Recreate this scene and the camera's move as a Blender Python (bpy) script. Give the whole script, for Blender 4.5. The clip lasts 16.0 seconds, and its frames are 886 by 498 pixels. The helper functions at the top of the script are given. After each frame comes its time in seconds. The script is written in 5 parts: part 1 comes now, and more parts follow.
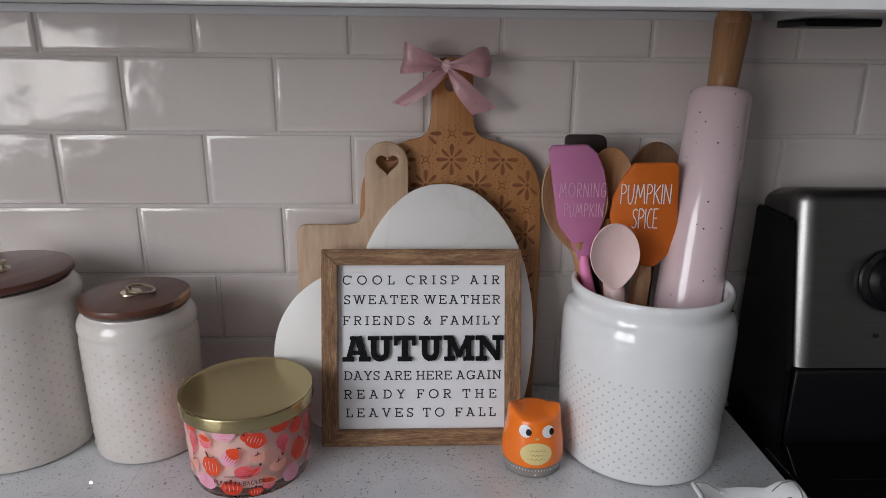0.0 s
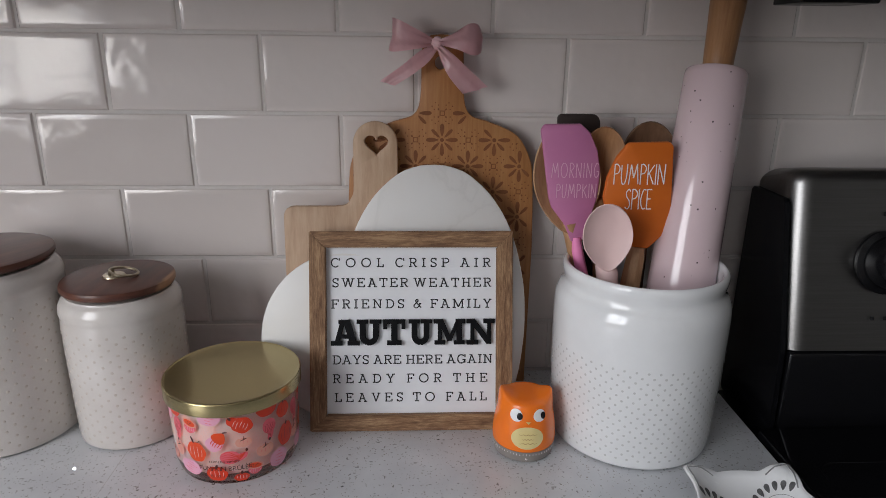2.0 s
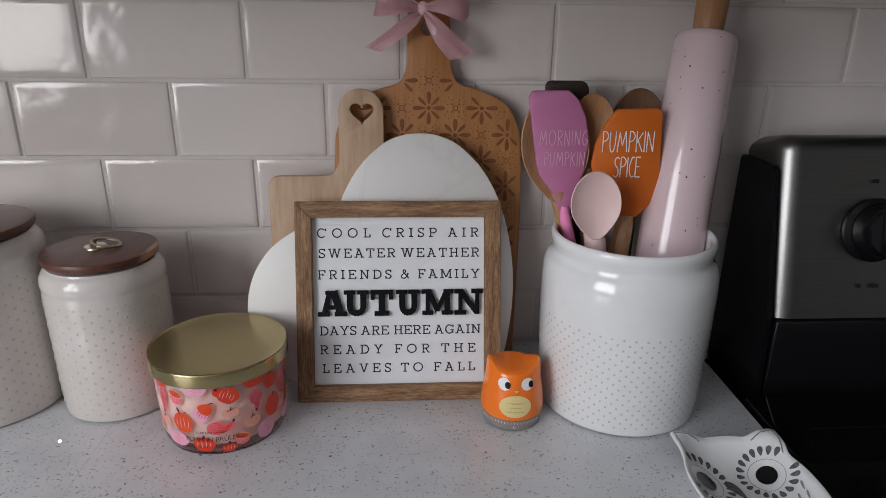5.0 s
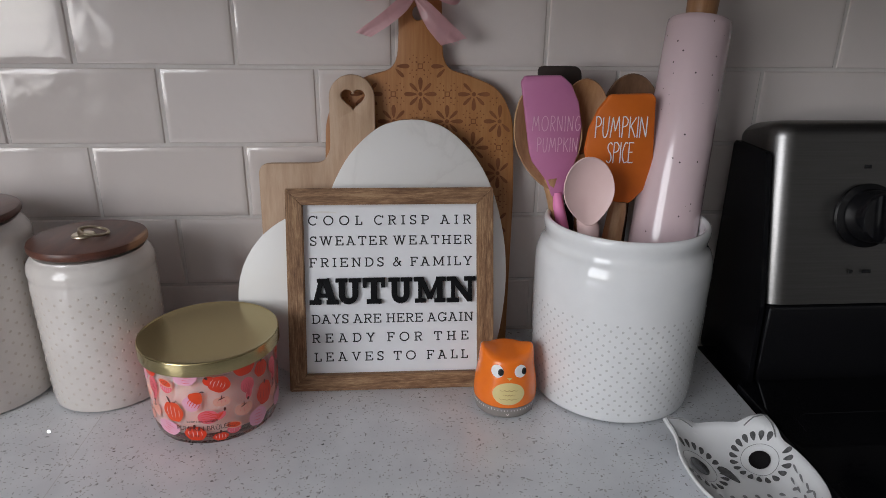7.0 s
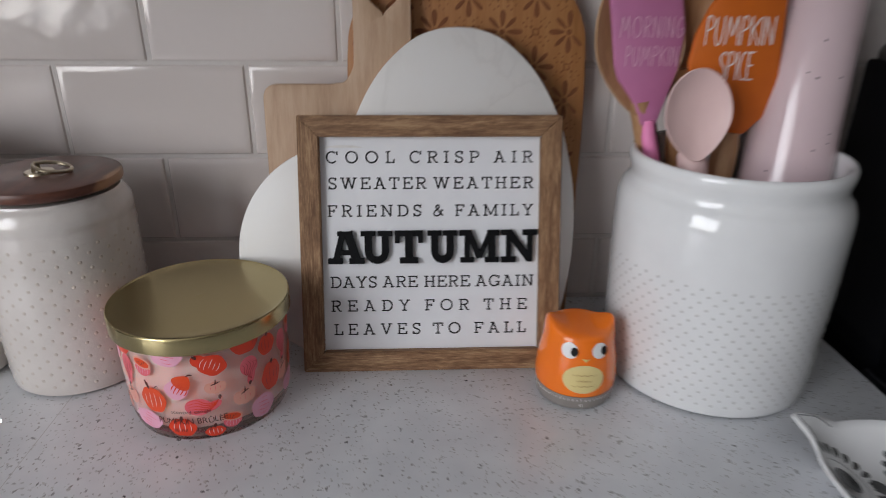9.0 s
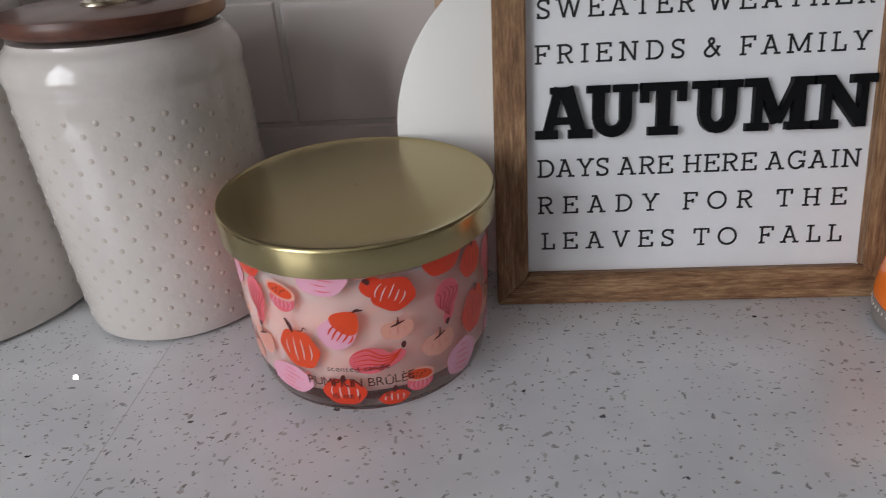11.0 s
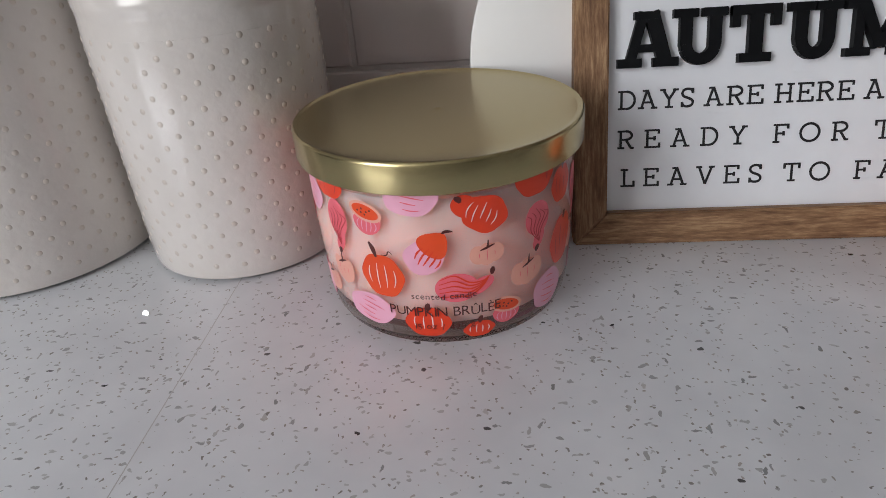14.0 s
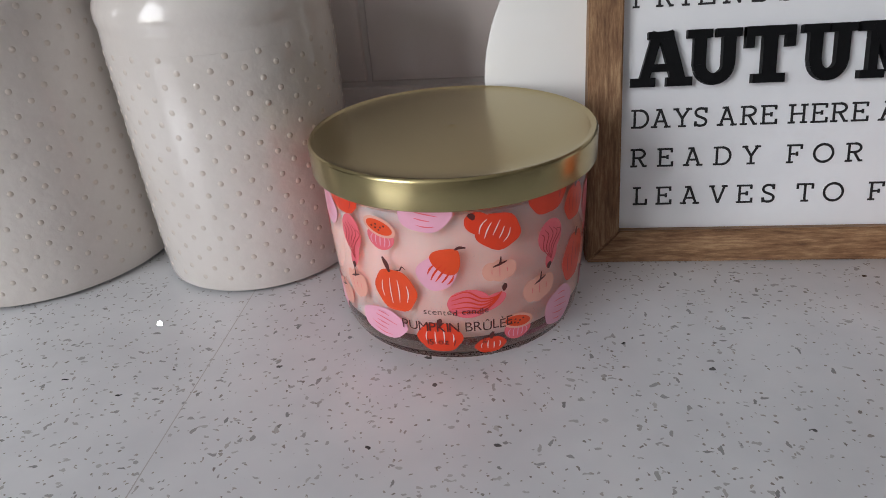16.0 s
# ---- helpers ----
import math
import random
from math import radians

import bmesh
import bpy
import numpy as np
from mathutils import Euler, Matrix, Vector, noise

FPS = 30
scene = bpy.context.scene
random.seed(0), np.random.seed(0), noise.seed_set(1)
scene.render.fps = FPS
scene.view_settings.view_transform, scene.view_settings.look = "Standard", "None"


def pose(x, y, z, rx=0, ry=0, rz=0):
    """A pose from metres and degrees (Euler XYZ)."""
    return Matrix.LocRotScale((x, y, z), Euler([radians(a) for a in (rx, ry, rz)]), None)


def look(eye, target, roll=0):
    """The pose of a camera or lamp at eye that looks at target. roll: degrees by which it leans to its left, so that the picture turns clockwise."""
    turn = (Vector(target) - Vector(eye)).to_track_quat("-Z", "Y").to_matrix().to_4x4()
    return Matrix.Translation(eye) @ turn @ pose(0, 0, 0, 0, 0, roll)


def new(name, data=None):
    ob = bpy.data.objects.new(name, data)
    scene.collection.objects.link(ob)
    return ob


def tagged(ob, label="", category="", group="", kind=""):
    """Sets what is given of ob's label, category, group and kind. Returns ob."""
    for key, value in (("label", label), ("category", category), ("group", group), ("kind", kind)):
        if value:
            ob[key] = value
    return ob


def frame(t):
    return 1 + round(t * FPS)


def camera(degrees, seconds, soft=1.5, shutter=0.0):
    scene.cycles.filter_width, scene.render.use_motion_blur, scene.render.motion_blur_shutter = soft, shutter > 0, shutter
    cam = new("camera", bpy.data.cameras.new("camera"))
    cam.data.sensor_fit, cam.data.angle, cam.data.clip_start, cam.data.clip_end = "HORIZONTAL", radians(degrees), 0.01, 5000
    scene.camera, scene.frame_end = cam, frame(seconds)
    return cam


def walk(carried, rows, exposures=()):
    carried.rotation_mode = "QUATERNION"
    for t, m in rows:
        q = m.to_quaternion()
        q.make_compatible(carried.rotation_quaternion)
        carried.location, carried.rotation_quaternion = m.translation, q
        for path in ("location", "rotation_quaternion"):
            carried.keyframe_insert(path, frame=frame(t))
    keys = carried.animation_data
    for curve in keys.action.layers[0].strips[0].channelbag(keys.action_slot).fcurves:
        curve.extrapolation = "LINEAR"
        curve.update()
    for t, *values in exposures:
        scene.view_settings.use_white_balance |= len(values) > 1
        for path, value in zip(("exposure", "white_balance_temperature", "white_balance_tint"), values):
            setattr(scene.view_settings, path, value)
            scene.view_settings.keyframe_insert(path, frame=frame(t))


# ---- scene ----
cam = camera(68.5, 16.0, 0.7, 0.4)
PATH = [
    (0, (0.148, -0.689, 1.283), (0.218, 1.223, 0.7), 0.6),
    (0.5, (0.154, -0.686, 1.283), (0.221, 1.225, 0.695), 0.5),
    (1, (0.156, -0.682, 1.279), (0.231, 1.222, 0.67), 0.5),
    (1.5, (0.155, -0.681, 1.276), (0.237, 1.222, 0.668), 0.5),
    (2, (0.153, -0.68, 1.273), (0.239, 1.221, 0.658), 0.7),
    (2.5, (0.153, -0.678, 1.27), (0.242, 1.213, 0.624), 0.7),
    (3, (0.155, -0.679, 1.267), (0.245, 1.211, 0.62), 0.6),
    (3.5, (0.156, -0.679, 1.265), (0.249, 1.209, 0.614), 0.6),
    (4, (0.155, -0.678, 1.265), (0.254, 1.207, 0.604), 0.6),
    (6.5, (0.158, -0.676, 1.261), (0.292, 1.193, 0.561), 0.8),
    (7, (0.157, -0.675, 1.258), (0.293, 1.193, 0.556), 0.7),
    (7.5, (0.156, -0.675, 1.259), (0.297, 1.189, 0.55), 0.7),
    (8, (0.156, -0.676, 1.255), (0.295, 1.191, 0.553), 0.8),
    (8.5, (0.159, -0.659, 1.239), (0.293, 1.203, 0.523), 0.7),
    (9, (0.135, -0.554, 1.195), (0.229, 1.279, 0.399), 0.6),
    (9.5, (0.121, -0.438, 1.154), (0.117, 1.361, 0.281), -0.6),
    (10, (0.106, -0.393, 1.115), (0.035, 1.363, 0.161), -2.1),
    (10.2, (0.091, -0.397, 1.111), (-0.003, 1.345, 0.133), -2.5),
    (12.3, (0.013, -0.409, 1.073), (-0.112, 1.343, 0.116), -4.3),
    (12.5, (0.014, -0.408, 1.072), (-0.119, 1.341, 0.112), -4.4),
    (13, (0.014, -0.409, 1.07), (-0.131, 1.336, 0.103), -4.2),
    (13.5, (0.014, -0.409, 1.068), (-0.146, 1.328, 0.089), -4.4),
    (14, (0.014, -0.409, 1.07), (-0.171, 1.313, 0.07), -4.6),
    (14.5, (0.016, -0.409, 1.072), (-0.184, 1.314, 0.075), -5.0),
    (15, (0.013, -0.41, 1.07), (-0.193, 1.314, 0.078), -4.8),
    (15.5, (0.015, -0.41, 1.072), (-0.191, 1.321, 0.09), -4.5),
    (16, (0.013, -0.41, 1.072), (-0.201, 1.329, 0.108), -4.2),
]
walk(cam, [(t, look(eye, target, roll)) for t, eye, target, roll in PATH], [(0, 0.2, 6500, 12), (9.4, 0.18, 6500, 12), (10.0, 0.06, 6500, 11), (12.3, 0.38, 6500, 11), (16, 0.38, 6500, 11)])

# ---- world, daylight, lamps ----
world = bpy.data.worlds.new("sky")
scene.world = world
world.use_nodes = True
wn, wl = world.node_tree.nodes, world.node_tree.links
sky = wn.new("ShaderNodeTexSky")
sky.sky_type, sky.sun_disc = "NISHITA", False
sky.sun_elevation, sky.sun_rotation = radians(35), radians(200)
wl.new(sky.outputs[0], wn["Background"].inputs[0])
wn["Background"].inputs[1].default_value = 0.10


def area_lamp(name, m, w, h, watts, color):
    d = bpy.data.lights.new(name, "AREA")
    d.shape, d.size, d.size_y, d.energy, d.color = "RECTANGLE", w, h, watts, color
    ob = new(name, d)
    ob.matrix_world = m
    return ob


# grey daylight in the opening of the tall kitchen window, in the wall to the left behind the camera
WEST_X, WIN_Y0, WIN_Y1, WIN_Z0, WIN_Z1, CEIL = -1.40, -2.80, -1.12, 0.95, 2.55, 2.70
area_lamp("window_daylight", look((WEST_X - 0.06, (WIN_Y0 + WIN_Y1) / 2, (WIN_Z0 + WIN_Z1) / 2), (0, (WIN_Y0 + WIN_Y1) / 2, (WIN_Z0 + WIN_Z1) / 2)),
          WIN_Y1 - WIN_Y0, WIN_Z1 - WIN_Z0, 52.0, (0.95, 0.975, 1.0))


# ---- materials ----
def material(name, color, rough=0.5, metal=0.0, **more):
    m = bpy.data.materials.new(name)
    m.use_nodes = True
    b = m.node_tree.nodes["Principled BSDF"]
    b.inputs["Base Color"].default_value = (*color, 1)
    b.inputs["Roughness"].default_value = rough
    b.inputs["Metallic"].default_value = metal
    for key, value in more.items():
        b.inputs[key.replace("_", " ")].default_value = value
    return m


def node(m, kind, **inputs):
    n = m.node_tree.nodes.new(kind)
    for key, value in inputs.items():
        n.inputs[key.replace("_", " ")].default_value = value
    return n


def link(m, a, b):
    m.node_tree.links.new(a, b)


def shader(m):
    return m.node_tree.nodes["Principled BSDF"]


def ramp(m, fac, *stops):
    r = m.node_tree.nodes.new("ShaderNodeValToRGB")
    while len(r.color_ramp.elements) < len(stops):
        r.color_ramp.elements.new(0.5)
    for e, (p, c) in zip(r.color_ramp.elements, stops):
        e.position, e.color = p, (*c, 1)
    link(m, fac, r.inputs[0])
    return r


def coords(m, scale=(1, 1, 1), kind="Object", turn=(0, 0, 0)):
    tc = m.node_tree.nodes.new("ShaderNodeTexCoord")
    mp = m.node_tree.nodes.new("ShaderNodeMapping")
    mp.inputs["Scale"].default_value = scale
    mp.inputs["Rotation"].default_value = turn
    link(m, tc.outputs[kind], mp.inputs[0])
    return mp.outputs[0]


def bump(m, height, strength, distance=0.001):
    b = m.node_tree.nodes.new("ShaderNodeBump")
    b.inputs["Strength"].default_value, b.inputs["Distance"].default_value = strength, distance
    link(m, height, b.inputs["Height"])
    link(m, b.outputs[0], shader(m).inputs["Normal"])
    return b


def noisy(name, c0, c1, scale, rough=0.5, metal=0.0, stretch=(1, 1, 1), strength=0.1, distance=0.001, detail=6, **more):
    """A surface whose colour wanders between two tones, with fine relief."""
    m = material(name, c0, rough, metal, **more)
    v = coords(m, stretch)
    n = node(m, "ShaderNodeTexNoise", Scale=scale, Detail=detail, Roughness=0.6)
    link(m, v, n.inputs["Vector"])
    r = ramp(m, n.outputs[0], (0.3, c0), (0.7, c1))
    link(m, r.outputs[0], shader(m).inputs["Base Color"])
    n2 = node(m, "ShaderNodeTexNoise", Scale=scale * 6, Detail=4)
    link(m, v, n2.inputs["Vector"])
    bump(m, n2.outputs[0], strength, distance)
    return m


def wood(name, dark, mid, light, stretch=(60, 60, 5), rough=0.5, strength=0.25, lo=0.34, hi=0.66):
    """Timber with long grain along the axis that is scaled least."""
    m = material(name, mid, rough)
    v = coords(m, stretch)
    n = node(m, "ShaderNodeTexNoise", Scale=1.0, Detail=8, Roughness=0.65, Distortion=0.6)
    link(m, v, n.inputs["Vector"])
    v2 = coords(m, tuple(s * 4.5 for s in stretch))
    n2 = node(m, "ShaderNodeTexNoise", Scale=1.0, Detail=6, Roughness=0.7)
    link(m, v2, n2.inputs["Vector"])
    mx = node(m, "ShaderNodeMath")
    mx.operation = "MULTIPLY_ADD"
    mx.inputs[1].default_value = 0.5
    link(m, n2.outputs[0], mx.inputs[0])
    half = node(m, "ShaderNodeMath")
    half.operation = "MULTIPLY"
    half.inputs[1].default_value = 0.5
    link(m, n.outputs[0], half.inputs[0])
    link(m, half.outputs[0], mx.inputs[2])
    r = ramp(m, mx.outputs[0], (lo, dark), (0.5, mid), (hi, light))
    link(m, r.outputs[0], shader(m).inputs["Base Color"])
    bump(m, mx.outputs[0], strength, 0.0006)
    return m


M = {}
# wall tile: white glaze, each tile a little different, slightly wavy
m = M["tile"] = material("white_glazed_tile", (0.70, 0.635, 0.605), 0.15, Coat_Weight=0.35, Coat_Roughness=0.05)
info = m.node_tree.nodes.new("ShaderNodeObjectInfo")
r = ramp(m, info.outputs["Random"], (0.0, (0.72, 0.655, 0.625)), (1.0, (0.77, 0.705, 0.68)))
link(m, r.outputs[0], shader(m).inputs["Base Color"])
n = node(m, "ShaderNodeTexNoise", Scale=15.0, Detail=3.0)
geo = m.node_tree.nodes.new("ShaderNodeNewGeometry")
link(m, geo.outputs["Position"], n.inputs["Vector"])
bump(m, n.outputs[0], 0.75, 0.0045)
M["grout"] = noisy("light_grey_grout", (0.64, 0.60, 0.575), (0.70, 0.66, 0.635), 60, 0.9, strength=0.4)
# quartz worktop: pale ground with angular grey chips and a few dark ones
m = M["quartz"] = material("speckled_white_quartz", (0.66, 0.65, 0.65), 0.22, Specular_IOR_Level=0.5)
geo = m.node_tree.nodes.new("ShaderNodeNewGeometry")
warp = node(m, "ShaderNodeTexNoise", Scale=300.0, Detail=2.0)
link(m, geo.outputs["Position"], warp.inputs["Vector"])
add = m.node_tree.nodes.new("ShaderNodeVectorMath")
add.operation = "MULTIPLY_ADD"
add.inputs[1].default_value = (0.004, 0.004, 0.004)
link(m, warp.outputs["Color"], add.inputs[0])
link(m, geo.outputs["Position"], add.inputs[2])


def chips(scale, share, size, stretch):
    """Mask of scattered angular chips: a share of cells, each with a core of that size."""
    mp = m.node_tree.nodes.new("ShaderNodeMapping")
    mp.inputs["Scale"].default_value = stretch
    mp.inputs["Rotation"].default_value = (0, 0, scale * 0.37)
    link(m, add.outputs[0], mp.inputs[0])
    v = node(m, "ShaderNodeTexVoronoi", Scale=scale, Randomness=1.0)
    link(m, mp.outputs[0], v.inputs["Vector"])
    sep = m.node_tree.nodes.new("ShaderNodeSeparateColor")
    link(m, v.outputs["Color"], sep.inputs[0])
    pick = node(m, "ShaderNodeMath")
    pick.operation = "LESS_THAN"
    pick.inputs[1].default_value = share
    link(m, sep.outputs[0], pick.inputs[0])
    near = node(m, "ShaderNodeMath")
    near.operation = "MULTIPLY_ADD"
    near.use_clamp = True
    near.inputs[1].default_value, near.inputs[2].default_value = -6.0 / size, 6.0
    link(m, v.outputs["Distance"], near.inputs[0])
    both = node(m, "ShaderNodeMath")
    both.operation = "MULTIPLY"
    link(m, pick.outputs[0], both.inputs[0])
    link(m, near.outputs[0], both.inputs[1])
    return both.outputs[0], sep.outputs[1]


base = node(m, "ShaderNodeTexNoise", Scale=35.0, Detail=5.0)
link(m, geo.outputs["Position"], base.inputs["Vector"])
ground = ramp(m, base.outputs[0], (0.3, (0.745, 0.765, 0.80)), (0.7, (0.83, 0.85, 0.88))).outputs[0]
for scale, share, size, stretch, c0, c1 in (
        (270, 0.22, 0.27, (1, 1.5, 1), (0.58, 0.59, 0.60), (0.46, 0.47, 0.48)),
        (185, 0.15, 0.27, (0.8, 1.9, 1), (0.30, 0.31, 0.32), (0.56, 0.57, 0.58)),
        (165, 0.12, 0.26, (1.9, 0.8, 1), (0.28, 0.29, 0.30), (0.58, 0.58, 0.58)),
        (560, 0.14, 0.34, (1, 1, 1), (0.26, 0.25, 0.24), (0.52, 0.50, 0.48)),
        (110, 0.08, 0.15, (1, 1.6, 1), (0.05, 0.055, 0.06), (0.18, 0.18, 0.18))):
    mask, vary = chips(scale, share, size, stretch)
    tone = ramp(m, vary, (0.0, c0), (1.0, c1))
    mix = m.node_tree.nodes.new("ShaderNodeMix")
    mix.data_type = "RGBA"
    link(m, mask, mix.inputs["Factor"])
    link(m, ground, mix.inputs["A"])
    link(m, tone.outputs[0], mix.inputs["B"])
    ground = mix.outputs["Result"]
link(m, ground, shader(m).inputs["Base Color"])

M["paint"] = noisy("greige_wall_paint", (0.22, 0.215, 0.21), (0.26, 0.255, 0.25), 8, 0.7, strength=0.05)
M["ceiling"] = noisy("ceiling_paint", (0.52, 0.52, 0.51), (0.56, 0.56, 0.55), 10, 0.8, strength=0.08)
M["floor"] = wood("floor_boards", (0.16, 0.11, 0.075), (0.26, 0.18, 0.12), (0.34, 0.25, 0.17), (3, 30, 30), 0.45)
M["cabinet"] = noisy("white_cabinet_paint", (0.74, 0.75, 0.77), (0.80, 0.81, 0.82), 12, 0.4, strength=0.03)
M["glaze"] = noisy("white_ceramic_glaze", (0.74, 0.745, 0.75), (0.80, 0.805, 0.81), 20, 0.10, strength=0.06, distance=0.0008, Coat_Weight=0.5, Coat_Roughness=0.05)
M["cream"] = noisy("cream_ceramic_glaze", (0.65, 0.60, 0.56), (0.72, 0.675, 0.64), 24, 0.14, strength=0.30, distance=0.001, Coat_Weight=0.4, Coat_Roughness=0.06)
M["dot"] = material("beige_raised_dot", (0.62, 0.55, 0.495), 0.22)
M["dot_grey"] = material("pale_grey_raised_dot", (0.56, 0.555, 0.55), 0.2)
m = M["acacia"] = wood("acacia_wood", (0.045, 0.016, 0.011), (0.105, 0.036, 0.022), (0.17, 0.065, 0.038), (14, 3, 30), 0.38, 0.15)
# sapwood along one edge of the plank
sep = m.node_tree.nodes.new("ShaderNodeSeparateXYZ")
v = coords(m)
link(m, v, sep.inputs[0])
n = node(m, "ShaderNodeTexNoise", Scale=22.0, Detail=3.0)
link(m, v, n.inputs["Vector"])
wob = node(m, "ShaderNodeMath")
wob.operation = "MULTIPLY_ADD"
wob.inputs[1].default_value = 0.028
link(m, n.outputs[0], wob.inputs[0])
link(m, sep.outputs[0], wob.inputs[2])
edge = ramp(m, wob.outputs[0], (0.0, (0, 0, 0)), (0.0585, (0, 0, 0)), (0.061, (1, 1, 1)), (1.0, (1, 1, 1)))
mix = m.node_tree.nodes.new("ShaderNodeMix")
mix.data_type = "RGBA"
old = shader(m).inputs["Base Color"].links[0].from_socket
link(m, edge.outputs[0], mix.inputs["Factor"])
link(m, old, mix.inputs["A"])
mix.inputs["B"].default_value = (0.40, 0.21, 0.105, 1)
link(m, mix.outputs["Result"], shader(m).inputs["Base Color"])
M["mirror_flake"] = material("mirror_flake", (0.95, 0.95, 0.95), 0.02, 1.0)
M["seam"] = material("resin_seam", (0.52, 0.51, 0.51), 0.4)
M["beech"] = wood("pale_beech_wood", (0.40, 0.25, 0.155), (0.52, 0.35, 0.23), (0.60, 0.43, 0.30), (45, 45, 5), 0.55, 0.12)
M["bamboo"] = wood("bamboo_wood", (0.34, 0.135, 0.042), (0.45, 0.20, 0.070), (0.54, 0.275, 0.11), (55, 55, 3), 0.5, 0.12)
M["burn"] = noisy("burnt_brown_engraving", (0.19, 0.062, 0.020), (0.27, 0.098, 0.033), 90, 0.7)
M["oak"] = wood("limed_brown_oak", (0.115, 0.052, 0.023), (0.235, 0.124, 0.060), (0.40, 0.245, 0.130), (190, 190, 20), 0.65, 0.6, 0.39, 0.60)
M["oak_across"] = wood("limed_brown_oak_across", (0.115, 0.052, 0.023), (0.235, 0.124, 0.060), (0.40, 0.245, 0.130), (20, 190, 190), 0.65, 0.6, 0.39, 0.60)
m = M["marble"] = material("white_marble", (0.75, 0.74, 0.72), 0.35)
v = coords(m)
w = node(m, "ShaderNodeTexNoise", Scale=7.0, Detail=6.0, Roughness=0.55, Distortion=0.8)
link(m, v, w.inputs["Vector"])
r = ramp(m, w.outputs[0], (0.40, (0.76, 0.745, 0.725)), (0.475, (0.75, 0.73, 0.705)), (0.50, (0.715, 0.695, 0.67)), (0.52, (0.755, 0.735, 0.71)), (0.7, (0.78, 0.765, 0.745)))
link(m, r.outputs[0], shader(m).inputs["Base Color"])
m = M["gold"] = material("brushed_gold_lid", (0.43, 0.355, 0.185), 0.24, 1.0)
v = coords(m, (1, 1, 1))
n = node(m, "ShaderNodeTexNoise", Scale=400.0, Detail=3.0)
link(m, v, n.inputs["Vector"])
bump(m, n.outputs[0], 0.03, 0.0003)
M["brass"] = noisy("worn_brass_ring", (0.42, 0.36, 0.26), (0.58, 0.50, 0.38), 120, 0.28, 1.0)
# pink tint stands in for the prints reflected inside the clear glass
m = M["glass"] = material("reflection_tinted_glass", (1.0, 0.86, 0.85), 0.02, Transmission_Weight=1.0, IOR=1.45)
M["wax"] = material("pink_wax", (0.90, 0.60, 0.55), 0.4, Subsurface_Weight=1.0, Subsurface_Radius=(0.03, 0.018, 0.015), Subsurface_Scale=1.0)
M["panel_white"] = noisy("white_printed_panel", (0.76, 0.765, 0.79), (0.80, 0.805, 0.825), 30, 0.5, strength=0.02)
M["ink"] = material("black_ink", (0.012, 0.012, 0.014), 0.55)
M["letter"] = noisy("black_painted_wood", (0.004, 0.0042, 0.005), (0.008, 0.0083, 0.0095), 60, 0.55, Specular_IOR_Level=0.12)
M["orange_plastic"] = noisy("orange_gloss_plastic", (0.94, 0.19, 0.012), (0.96, 0.215, 0.018), 20, 0.22, strength=0.02, Coat_Weight=0.3)
M["grey_plastic"] = noisy("grey_plastic", (0.23, 0.205, 0.19), (0.27, 0.245, 0.225), 30, 0.45, strength=0.03)
M["yellow_paint"] = material("pale_yellow_paint", (0.80, 0.62, 0.22), 0.45)
M["white_paint"] = material("white_gloss_paint", (0.85, 0.85, 0.85), 0.3)
M["black_gloss"] = material("black_gloss", (0.006, 0.006, 0.007), 0.15)
M["pink_silicone"] = noisy("orchid_pink_silicone", (0.50, 0.165, 0.33), (0.54, 0.19, 0.36), 30, 0.5, strength=0.03)
M["hot_pink"] = noisy("pink_silicone_grip", (0.86, 0.25, 0.50), (0.90, 0.29, 0.55), 30, 0.45, strength=0.03)
M["orange_silicone"] = noisy("burnt_orange_silicone", (0.60, 0.125, 0.007), (0.66, 0.148, 0.010), 30, 0.5, strength=0.03)
M["blush"] = noisy("blush_silicone", (0.74, 0.52, 0.50), (0.78, 0.56, 0.54), 30, 0.5, strength=0.03)
M["dark_nylon"] = noisy("dark_brown_nylon", (0.022, 0.014, 0.011), (0.035, 0.022, 0.018), 30, 0.5)
M["white_ink"] = material("white_lettering", (0.85, 0.80, 0.78), 0.5)
M["faded_ink"] = material("faded_pink_lettering", (0.74, 0.44, 0.58), 0.5)
M["olive"] = wood("olive_wood", (0.30, 0.15, 0.065), (0.46, 0.26, 0.13), (0.55, 0.35, 0.19), (40, 40, 5), 0.5, 0.15)
M["walnut"] = wood("dark_walnut_wood", (0.10, 0.05, 0.028), (0.17, 0.09, 0.05), (0.23, 0.13, 0.075), (40, 40, 5), 0.5, 0.15)
M["handle"] = wood("honey_wood_handle", (0.27, 0.12, 0.05), (0.38, 0.19, 0.085), (0.46, 0.25, 0.12), (60, 60, 4), 0.42, 0.1)
m = M["pin"] = material("pink_speckled_glaze", (0.67, 0.52, 0.545), 0.16, Coat_Weight=0.5, Coat_Roughness=0.04)
v = coords(m)
vo = node(m, "ShaderNodeTexVoronoi", Scale=150.0)
link(m, v, vo.inputs["Vector"])
sep = m.node_tree.nodes.new("ShaderNodeSeparateColor")
link(m, vo.outputs["Color"], sep.inputs[0])
scl = node(m, "ShaderNodeMath")
scl.operation = "MULTIPLY"
scl.inputs[1].default_value = 0.14
link(m, sep.outputs[0], scl.inputs[0])
lt = node(m, "ShaderNodeMath")
lt.operation = "LESS_THAN"
link(m, vo.outputs["Distance"], lt.inputs[0])
link(m, scl.outputs[0], lt.inputs[1])
r = ramp(m, lt.outputs[0], (0.0, (0.67, 0.52, 0.545)), (1.0, (0.10, 0.07, 0.075)))
link(m, r.outputs[0], shader(m).inputs["Base Color"])
